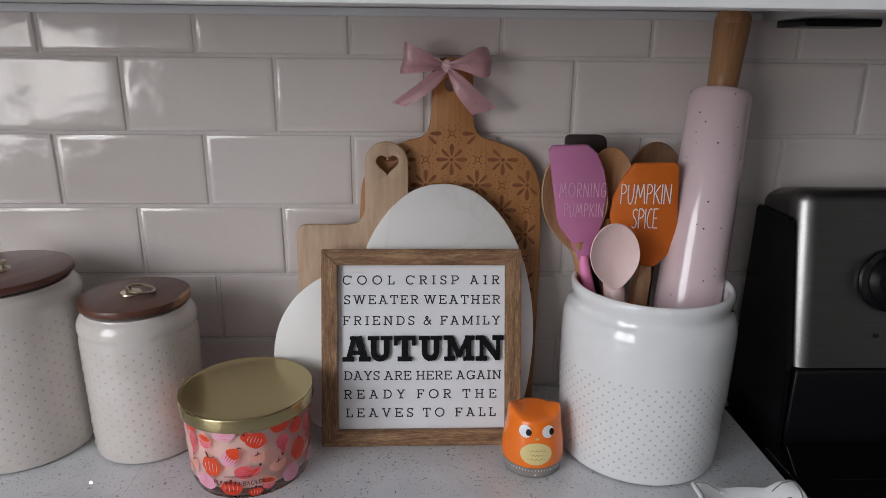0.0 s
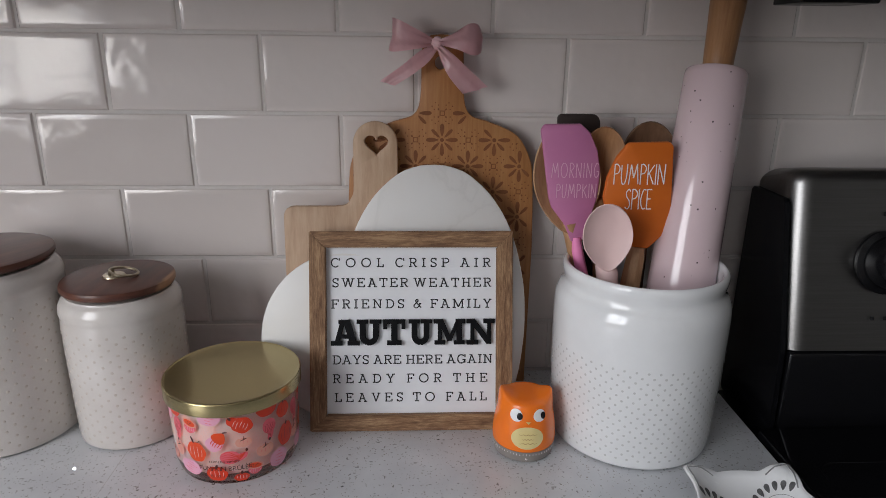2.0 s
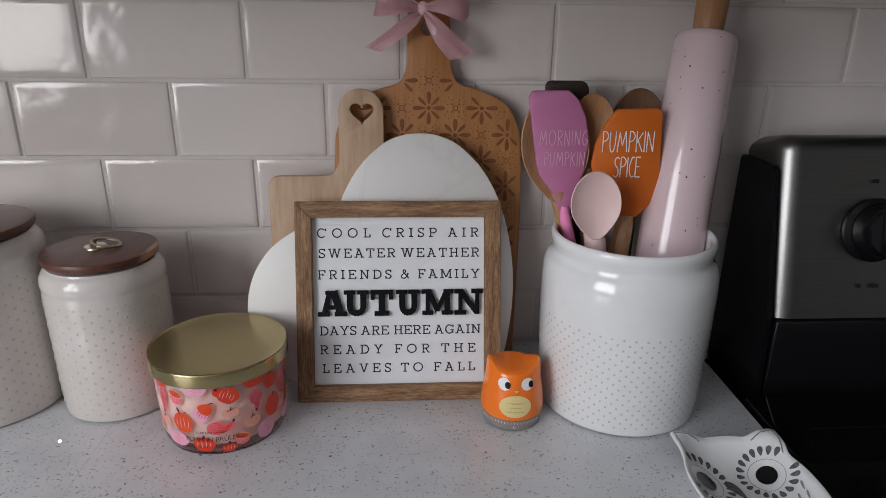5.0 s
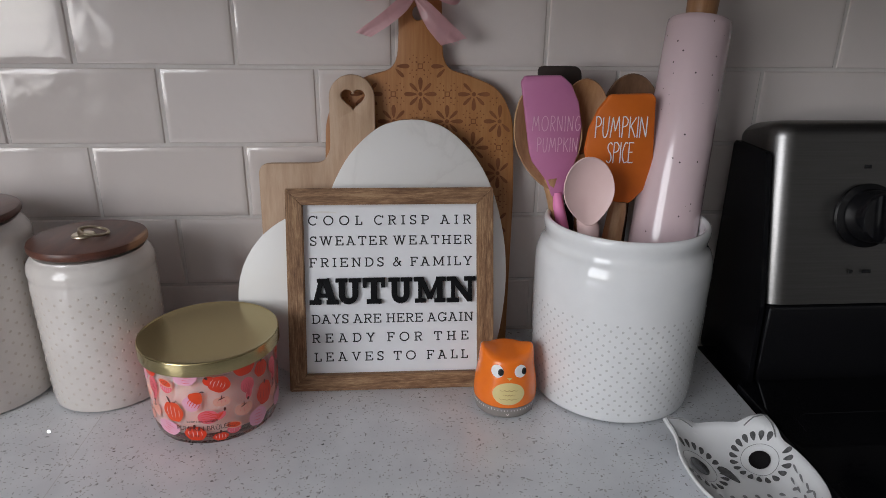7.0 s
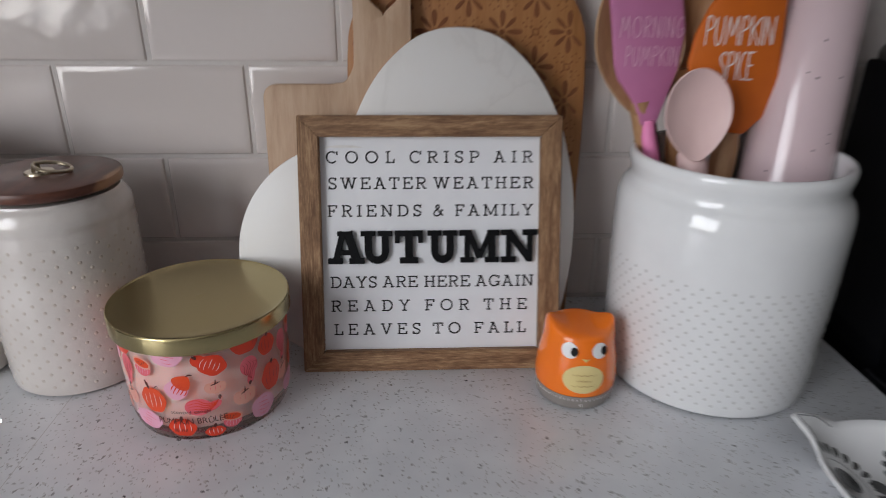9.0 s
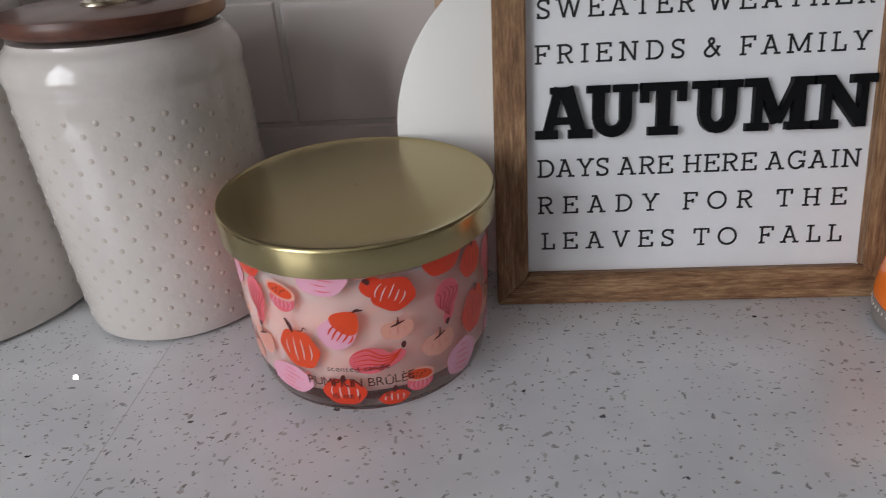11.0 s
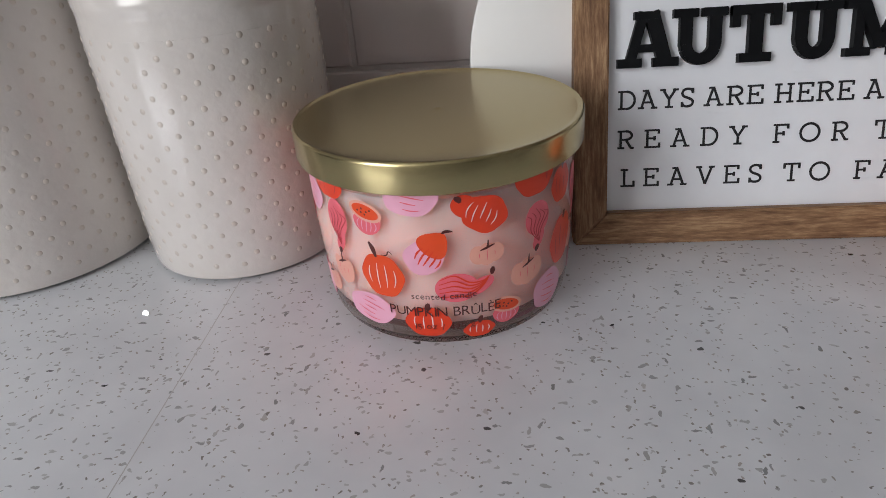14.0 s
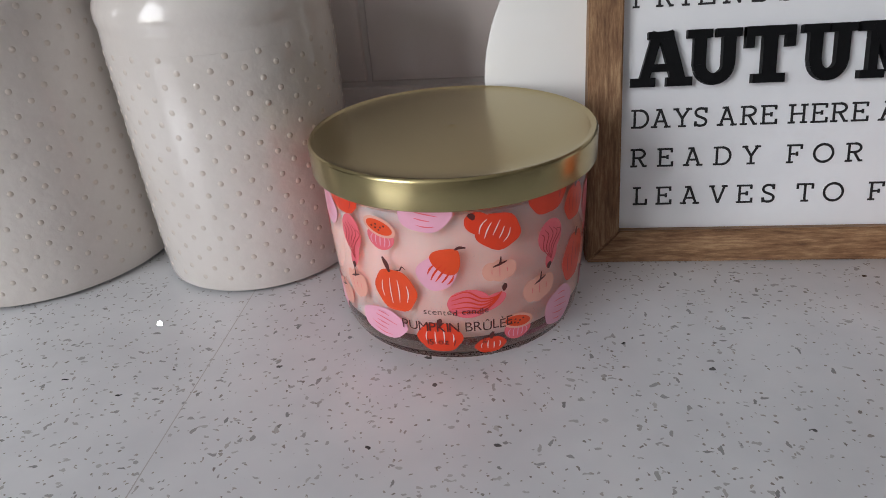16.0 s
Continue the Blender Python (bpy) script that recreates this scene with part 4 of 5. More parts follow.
def build_sign():
    lean = 15.6
    s = leaning("autumn_sign", "square white autumn word sign in a brown wooden frame", "sign", 0.1496, -0.1210, lean)
    W, H, F, D = 0.2000, 0.1978, 0.0160, 0.0138
    x = W / 2

    def rail(pts, mat, name):
        bm = bmesh.new()
        front = [bm.verts.new((px, 0.0, pz)) for px, pz in pts]
        back = [bm.verts.new((px, D, pz)) for px, pz in pts]
        for k in range(4):
            bm.faces.new((front[k], front[(k + 1) % 4], back[(k + 1) % 4], back[k]))
        bm.faces.new(front)
        bm.faces.new(back)
        bmesh.ops.bevel(bm, geom=bm.edges[:], offset=0.0008, segments=2, affect="EDGES")
        part(name, bm, mat, s, "brown limed wooden frame side")

    rail([(-x, 0), (x, 0), (x - F, F), (-x + F, F)], M["oak_across"], "frame_rail")
    rail([(-x, H), (x, H), (x - F, H - F), (-x + F, H - F)], M["oak_across"], "frame_rail")
    rail([(-x, 0), (-x + F, F), (-x + F, H - F), (-x, H)], M["oak"], "frame_stile")
    rail([(x, 0), (x - F, F), (x - F, H - F), (x, H)], M["oak"], "frame_stile")
    P = 0.007
    part("panel", box(-x + F - 0.001, P, F - 0.001, x - F + 0.001, D - 0.002, H - F + 0.001), M["panel_white"], s, "white printed panel")
    lines = ((0.1622, ("COOL", -79.5, -27.7), ("CRISP", -16.1, 37.3), ("AIR", 48.3, 78.7)), (0.1424, ("SWEATER", -78.3, -3.4), ("WEATHER", 1.8, 79.5)),
             (0.1213, ("FRIENDS", -79.3, -7.4), ("&", 1.6, 9.8), ("FAMILY", 18.7, 79.7)), (0.0656, ("DAYS", -78.5, -42.6), ("ARE", -38.2, -10.8), ("HERE", -5.7, 30.2), ("AGAIN", 34.6, 80.6)),
             (0.0467, ("READY", -78.4, -16.9), ("FOR", -5.0, 29.8), ("THE", 41.4, 75.5)), (0.0278, ("LEAVES", -76.6, -8.8), ("TO", 1.2, 22.9), ("FALL", 33.9, 74.9)))
    for z, *words in lines:
        bm = bmesh.new()
        for text, a, b_ in words:
            pen_text(SLAB, text, a / 1000, b_ / 1000, z, 0.0089, 0.00120, P, 0.0003, bm, 0.00098)
        part("text_line", bm, M["ink"], s, "black slab serif lettering", smooth=0, recalc=False)
    # the raised word, each letter cut from board
    def bar(bm, ax, az, bx, bz, w):
        d = Vector((bx - ax, bz - az)).normalized() * 0.5
        n = Vector((-d.y, d.x)) * w
        pts = [(ax + n.x, az + n.y), (ax - n.x, az - n.y), (bx - n.x, bz - n.y), (bx + n.x, bz + n.y)]
        proud = 0.0040 + 0.00004 * (len(bm.faces) // 6)
        front = [bm.verts.new((px, P - proud, pz)) for px, pz in pts]
        back = [bm.verts.new((px, P, pz)) for px, pz in pts]
        for k in range(4):
            bm.faces.new((front[k], front[(k + 1) % 4], back[(k + 1) % 4], back[k]))
        bm.faces.new(front)
        bm.faces.new(back)
        bmesh.ops.recalc_face_normals(bm, faces=bm.faces[-6:])

    h, z0, fat, slab = 0.0254, 0.0850, 0.0057, 0.0042
    zt, zs, zb = z0 + h, z0 + h - slab / 2, z0 + slab / 2
    x0 = -0.0800
    for ch, w, step in (("A", 0.0289, 0.0249), ("U", 0.0256, 0.0266), ("T", 0.0226, 0.0246), ("U", 0.0245, 0.0255), ("M", 0.0320, 0.0326), ("N", 0.0288, 0.0288)):
        bm = bmesh.new()
        l, r, m_ = x0 + 0.0004, x0 + w - 0.0004, x0 + w / 2
        if ch == "A":
            bar(bm, l + 0.0055, z0 + 0.001, m_ - 0.0022, zt - 0.0006, fat * 0.80)
            bar(bm, r - 0.0058, z0 + 0.001, m_ + 0.0012, zt - 0.0006, fat * 1.15)
            bar(bm, m_ - 0.006, z0 + h * 0.34, m_ + 0.006, z0 + h * 0.34, slab * 0.85)
            bar(bm, l, zb, l + 0.0112, zb, slab)
            bar(bm, r - 0.0118, zb, r, zb, slab)
            bar(bm, m_ - 0.0066, zs, m_ + 0.0050, zs, slab * 0.8)
        elif ch == "U":
            for x_, s_ in ((l + 0.0062, 1), (r - 0.0055, -1)):
                bar(bm, x_, z0 + h * 0.34, x_, zt - 0.0005, fat)
                bar(bm, x_ - 0.0058, zs, x_ + 0.0054, zs, slab * 0.9)
            c0, c1, rr = l + 0.0062, r - 0.0055, (r - l - 0.0117) / 2
            arc = [((c0 + c1) / 2 + rr * math.cos(a), z0 + h * 0.36 - (h * 0.36 - fat * 0.45) * math.sin(a)) for a in (math.pi * k / 10 for k in range(11))]
            for p, q in zip(arc, arc[1:]):
                ex, ez = (q[0] - p[0]) * 0.12, (q[1] - p[1]) * 0.12
                bar(bm, p[0] - ex, p[1] - ez, q[0] + ex, q[1] + ez, fat * 0.94)
        elif ch == "T":
            bar(bm, m_, z0 + 0.0005, m_, zt - 0.0005, fat * 1.1)
            bar(bm, l, zs, r, zs, slab)
            for x_ in (l + 0.0019, r - 0.0019):
                bar(bm, x_, zt - 0.0095, x_, zt - 0.0005, 0.0038)
            bar(bm, m_ - 0.0072, zb, m_ + 0.0072, zb, slab)
        elif ch == "M":
            for x_ in (l + 0.0060, r - 0.0060):
                bar(bm, x_, z0 + 0.0005, x_, zt - 0.0005, fat * (0.70 if x_ < m_ else 0.95))
                bar(bm, x_ - 0.0054, zb, x_ + 0.0054, zb, slab * 0.9)
            bar(bm, l, zs, l + 0.0095, zs, slab)
            bar(bm, r - 0.0095, zs, r, zs, slab)
            bar(bm, l + 0.0070, zt - 0.001, m_, z0 + h * 0.16, fat * 0.85)
            bar(bm, r - 0.0070, zt - 0.001, m_, z0 + h * 0.16, fat * 0.62)
        else:
            bar(bm, l + 0.0058, z0 + 0.0005, l + 0.0058, zt - 0.0005, fat * 0.66)
            bar(bm, r - 0.0055, z0 + 0.0005, r - 0.0055, zt - 0.0005, fat * 0.66)
            bar(bm, l + 0.0062, zt - 0.002, r - 0.0058, z0 + 0.002, fat * 0.98)
            bar(bm, l, zb, l + 0.0115, zb, slab)
            bar(bm, l, zs, l + 0.0085, zs, slab)
            bar(bm, r - 0.0112, zs, r, zs, slab)
        part("letter", bm, M["letter"], s, smooth=0, recalc=False)
        x0 += step
# ---- prints that follow a turned surface ----
def wrap(loop, radius_at, off=0.0003, ref=0.0572, bm=None, angle=0.0, rings=3):
    """Lays a star-shaped outline (arc length, height) on a turned body; angle 0 faces -y."""
    bm = bm or bmesh.new()
    cu = sum(p[0] for p in loop) / len(loop)
    cz = sum(p[1] for p in loop) / len(loop)

    def put(u, z):
        a = -math.pi / 2 + radians(angle) + u / ref
        r = radius_at(z) + off
        return bm.verts.new((r * math.cos(a), r * math.sin(a), z))

    mid = put(cu, cz)
    rows = [[put(cu + (p[0] - cu) * f, cz + (p[1] - cz) * f) for p in loop] for f in ((k + 1) / rings for k in range(rings))]
    n = len(loop)
    for k in range(n):
        bm.faces.new((mid, rows[0][k], rows[0][(k + 1) % n]))
        for a, b in zip(rows, rows[1:]):
            bm.faces.new((a[k], b[k], b[(k + 1) % n], a[(k + 1) % n]))
    return bm


def blob(cx, cz, w, h, lobes=0, depth=0.0, turn=0.0, bend=0.0, n=36, taper=0.0):
    """A soft outline of that width and height, ribbed with lobes, bent and turned."""
    out = []
    for k in range(n):
        a = 2 * math.pi * k / n
        r = 1 - depth * (0.5 - 0.5 * math.cos(lobes * a)) if lobes else 1
        x, z = w / 2 * r * math.cos(a), h / 2 * r * math.sin(a)
        x *= 1 - taper * z / (h / 2)
        x += bend * (z / (h / 2)) ** 2 * w
        c, s = math.cos(turn), math.sin(turn)
        out.append((cx + x * c - z * s, cz + x * s + z * c))
    return out


def stroke(points, width):
    """A thin brush line as an outline."""
    ps = [Vector(p) for p in curve_points(points, 4)]
    left, right = [], []
    for i, p in enumerate(ps):
        t = (ps[min(i + 1, len(ps) - 1)] - ps[max(i - 1, 0)]).normalized()
        f = i / (len(ps) - 1)
        w = width * (0.35 + 0.65 * math.sin(math.pi * min(0.95, max(0.05, f)))) / 2
        left.append(p + Vector((-t.y, t.x)) * w)
        right.append(p - Vector((-t.y, t.x)) * w)
    return [(p.x, p.y) for p in left + right[::-1]]


def wrap_strip(loop, radius_at, off, ref, bm, angle):
    """As wrap, for long thin outlines made by stroke()."""
    n = len(loop) // 2
    vs = []
    for u, z in loop:
        a = -math.pi / 2 + radians(angle) + u / ref
        r = radius_at(z) + off
        vs.append(bm.verts.new((r * math.cos(a), r * math.sin(a), z)))
    for k in range(n - 1):
        bm.faces.new((vs[k], vs[k + 1], vs[2 * n - 2 - k], vs[2 * n - 1 - k]))
    return bm


# ---- scented candle ----
PRINT = {"red": (0.80, 0.050, 0.012), "orange": (0.82, 0.075, 0.014), "pink": (0.86, 0.145, 0.19), "light": (0.88, 0.42, 0.56), "peach": (0.86, 0.40, 0.31), "brown": (0.10, 0.016, 0.014), "white": (0.90, 0.70, 0.70), "wine": (0.52, 0.030, 0.035)}
for key, col in PRINT.items():
    M["print_" + key] = noisy("print_" + key, tuple(c * 0.94 for c in col), col, 160, 0.3, strength=0.02)


def build_candle():
    c = thing("scented_candle", "pink pumpkin print candle jar with a brushed gold lid", "candle", (-0.0118, -0.1473, TOP), size=(0.982, 0.982, 0.976))
    R = 0.0572
    outer = [(0.0547, 0.0055), (0.0557, 0.012), (R, 0.045), (R, 0.0736)]
    jar = [(0, 0.0005), (0.0490, 0.0005), (0.0532, 0.0022)] + outer + [(0.0532, 0.0736), (0.0530, 0.040), (0.0521, 0.0165), (0.0495, 0.0122), (0, 0.0115)]
    body = part("glass_jar", lathe(jar, 128), M["glass"], c, "clear glass jar tinted for its pink inner reflections")
    body.visible_shadow = False
    part("wax", lathe([(0, 0.0112), (0.0497, 0.0118), (0.0524, 0.0165), (0.0534, 0.040), (0.0536, 0.0690), (0, 0.0690)], 96), M["wax"], c, "pale pink wax")
    LR = 0.0612
    part("lid", lathe([(0, 0.0750), (0.0535, 0.0750), (LR - 0.0006, 0.0732), (LR, 0.0737), (LR, 0.0846), (LR - 0.0003, 0.0855), (LR - 0.0010, 0.0860), (LR - 0.0019, 0.0858), (LR - 0.0026, 0.08555), (LR - 0.0034, 0.0854), (0.05, 0.0854), (0.04, 0.0854), (0.02, 0.0854), (0.006, 0.0854), (0.0026, 0.0854), (0.0012, 0.0855), (0.0005, 0.0858), (0, 0.0858)], 160), M["gold"], c, "brushed gold metal lid")

    def rad(z):
        for (r0, z0), (r1, z1) in zip(outer, outer[1:]):
            if z <= z1:
                return r0 + (r1 - r0) * (max(z, z0) - z0) / (z1 - z0)
        return R

    art = {}
    now = [0]

    def ink(key):
        return art.setdefault((now[0], key), bmesh.new())

    def shape(key, loop, ang, level=1):
        loop = [(u, min(max(z, 0.0035), 0.0733)) for u, z in loop]
        wrap(loop, rad, 0.00012 + 0.00012 * level, R, ink(key), ang)

    def lines(key, pts_list, width, ang, level=2):
        for pts in pts_list:
            if all(0.004 < p[1] < 0.0730 for p in pts):
                wrap_strip(stroke(pts, width), rad, 0.00012 + 0.00012 * level, R, ink(key), ang)

    def ribs(key, z, w, h, count, width, ang, turn=0.0, broken=0.0):
        rng = random.Random(int(abs(ang) * 10 + z * 9000))
        co, si = math.cos(turn), math.sin(turn)
        for k in range(count):
            f = (k + 0.5) / count * 2 - 1
            pts = []
            lo, hi = -0.72 + rng.uniform(0, broken), 0.72 - rng.uniform(0, broken)
            for j in range(4):
                t = lo + (hi - lo) * j / 3
                x, y = f * w * 0.46 * math.sqrt(max(0.05, 1 - (t * 0.85) ** 2)), t * h / 2 * math.sqrt(max(0.1, 1 - (f * 0.8) ** 2))
                pts.append((x * co - y * si, z + x * si + y * co))
            lines(key, [pts], width, ang)

    def stem(z, ang, h, lean=0.0, dx=0.0):
        lines("brown", [[(dx, z), (dx + lean * 0.4, z + h * 0.55), (dx + lean, z + h)]], 0.0022, ang, 3)

    def motif(kind, ang, z, w, h):
        z, w, h = z / 1000, w * 1.13 / 1000, h * 1.13 / 1000
        if kind == "pumpkin":
            shape("orange", blob(0, z - h * 0.05, w * 0.92, h * 0.84, 6, 0.06), ang)
            ribs("white", z - h * 0.05, w * 0.8, h * 0.75, 4, 0.0005, ang, 0, 0.3)
            stem(z + h * 0.30, ang, h * 0.26, -w * 0.12, -w * 0.06)
            lines("brown", [[(0.001, z + h * 0.36), (0.0035, z + h * 0.37), (0.0045, z + h * 0.44), (0.006, z + h * 0.40)]], 0.0006, ang, 3)
        elif kind == "red":
            shape("red", blob(0, z, w, h, 6, 0.06), ang)
            ribs("white" if z < 0.03 else "wine", z, w * 0.85, h * 0.9, 4, 0.00055, ang, 0, 0.4)
            stem(z + h * 0.4, ang, 0.0035, 0.001)
        elif kind == "redgourd":
            shape("red", blob(w * 0.06, z - h * 0.06, w * 0.80, h * 0.88, 5, 0.08, -0.35), ang)
            shape("red", blob(-w * 0.26, z + h * 0.18, w * 0.46, h * 0.50, 0, 0, -0.5), ang, 0.6)
            ribs("white", z - h * 0.04, w * 0.68, h * 0.78, 5, 0.0005, ang, -0.45, 0.5)
            lines("brown", [[(-w * 0.42, z + h * 0.40), (-w * 0.36, z + h * 0.36), (-w * 0.33, z + h * 0.28)]], 0.0024, ang, 3)
        elif kind == "light":
            shape("light", blob(0, z, w, h, 5, 0.06, 0.05), ang)
            ribs("pink", z, h * 0.9, w * 0.85, 5, 0.0005, ang, math.pi / 2 - 0.2, 0.5)
        elif kind == "peach":
            shape("peach", blob(0, z - h * 0.05, w * 0.55, h * 0.88), ang)
            for s in (-1, 1):
                shape("peach", blob(s * w * 0.24, z - h * 0.05, w * 0.46, h * 0.74, 0, 0, -s * 0.2), ang, 0.7)
            ribs("pink", z - h * 0.05, w * 0.7, h * 0.7, 3, 0.0003, ang, 0, 0.5)
            lines("brown", [[(-0.002, z + h * 0.18), (0, z + h * 0.22), (0.0005, z + h * 0.50)], [(-0.0028, z + h * 0.14), (0, z + h * 0.22), (0.003, z + h * 0.30)]], 0.0010, ang, 3)
        elif kind in ("swirl", "gourd"):
            shape("pink", blob(0, z + h * 0.14, w * 0.82, h * 0.66), ang)
            shape("pink", blob(w * 0.04, z - h * 0.26, w * 0.34, h * 0.50, 0, 0, -0.35), ang, 0.7)
            for k in range(5):
                f = k / 4 - 0.5
                lines("wine", [[(f * w * 0.55 - 0.001, z + h * 0.34 - abs(f) * h * 0.2), (f * w * 0.6 + 0.0012, z + h * 0.16), (f * w * 0.35 - 0.001, z - h * 0.08), (w * 0.04, z - h * 0.34)]], 0.0005, ang)
            stem(z - h * 0.52, ang, 0.003, 0.001, -0.001)
        elif kind == "duo":
            shape("light", blob(-w * 0.02, z - h * 0.03, w * 0.70, h * 0.98, 5, 0.05, -0.75, 0, 36, 0.30), ang)
            shape("orange", blob(w * 0.14, z + h * 0.20, w * 0.56, h * 0.56, 0, 0, -0.75, 0, 36, 0.45), ang, 1.6)
            ribs("red", z - h * 0.12, w * 0.62, h * 0.62, 5, 0.0008, ang, -0.6, 0.3)
            lines("brown", [[(w * 0.28, z + h * 0.42), (w * 0.36, z + h * 0.46), (w * 0.48, z + h * 0.45)]], 0.0013, ang, 3)
        elif kind == "pinkgourd":
            shape("pink", blob(-w * 0.12, z, w * 0.70, h * 0.86), ang)
            shape("pink", blob(w * 0.26, z - h * 0.02, w * 0.50, h * 0.42, 0, 0, 0.5), ang, 0.7)
            for k in range(5):
                f = k / 4 - 0.5
                lines("red", [[(-w * 0.40, z + f * h * 0.5), (-w * 0.15, z + f * h * 0.62 + 0.001), (w * 0.08, z + f * h * 0.4 - 0.001), (w * 0.30, z + h * 0.05 + f * h * 0.15), (w * 0.42, z + h * 0.26)]], 0.0007, ang)
            stem(z + h * 0.26, ang, 0.0035, 0.0005, w * 0.45)
        elif kind == "cup":
            shape("pink", blob(0, z - h * 0.16, w * 0.78, h * 0.66, 0, 0, -0.1, 0, 36, -0.18), ang)
            ribs("light", z - h * 0.2, w * 0.75, h * 0.5, 5, 0.0004, ang, -0.1)
            shape("peach", blob(0, z + h * 0.20, w * 0.94, h * 0.56, 0, 0, -0.25), ang, 1.8)
            shape("orange", blob(0, z + h * 0.20, w * 0.76, h * 0.40, 0, 0, -0.25), ang, 2.6)
            for dx, dz in ((-0.2, 0.02), (-0.08, 0.08), (0.05, 0.0), (0.15, 0.05), (0.0, -0.08), (-0.1, -0.03)):
                shape("brown", blob(dx * w, z + h * (0.2 + dz), 0.0009, 0.0009, n=6), ang, 3.2)

    front = [("red", -46, 70, 17, 10), ("gourd", -42.5, 53, 13, 22), ("cup", -26, 60.5, 14, 12.8), ("pumpkin", -22.2, 36.6, 19, 22), ("light", -7, 71, 19, 14), ("redgourd", 19, 63, 21, 16), ("red", 43, 71, 18, 14),
             ("swirl", 44, 50, 14, 19.5), ("duo", -2.3, 47.6, 18.5, 18), ("peach", 20.5, 45.3, 13, 10), ("peach", 38.8, 31.5, 15, 13), ("peach", -44, 32.5, 12, 14), ("pinkgourd", 11, 31, 22, 14),
             ("light", -31, 17, 22, 14), ("cup", 28.5, 15.7, 14, 12), ("red", -4.8, 14.4, 17.5, 14), ("red", 16.5, 9, 12.5, 7.7), ("light", 52.5, 15.8, 18, 17), ("red", 62, 36, 17, 21)]
    for kind, ang, z, w, h in front:
        motif(kind, ang, z, w, h)
        now[0] += 1
    for kind, ang, z, w, h in front:
        if -46 < ang < 55:
            for turn in (119, 238):
                motif(kind, ang + turn, z, w, h)
                now[0] += 1
    for kind, ang, z, w, h in (("light", -62, 62, 18, 14), ("peach", -58, 22, 14, 12), ("red", 60, 62, 14, 14)):
        motif(kind, ang, z, w, h)
        now[0] += 1
    fills = ("red", "orange", "peach", "light", "pink")
    owner = {}
    for (i, key), bm in art.items():
        if i not in owner:
            owner[i] = part("printed_pumpkin", bm, M["print_" + key], c, smooth=60, recalc=False)
        else:
            tagged(part("printed_patch" if key in fills else "printed_lines", bm, M["print_" + key], owner[i], smooth=60, recalc=False), kind="" if key in fills else "stuff")
    # lettering wrapped round the jar
    for text, z, w, h, ang in (("scented candle", 0.0258, 0.0260, 0.0030, 2.6), ("PUMPKIN BRÛLÈE", 0.0178, 0.0462, 0.0046, 2.6), ("15 oz / 425 g", 0.0106, 0.0247, 0.0032, 2.2)):
        bm = lettering(text, -w / 2, w / 2, z, h, 0.0, 0.0)
        bmesh.ops.remove_doubles(bm, verts=bm.verts[:], dist=1e-6)
        for v in bm.verts:
            a = -math.pi / 2 + radians(ang) + v.co.x / R
            r = rad(v.co.z) + 0.0007
            v.co = (r * math.cos(a), r * math.sin(a), v.co.z)
        part("text_line", bm, M["print_brown"], c, "dark brown printed lettering", smooth=0)


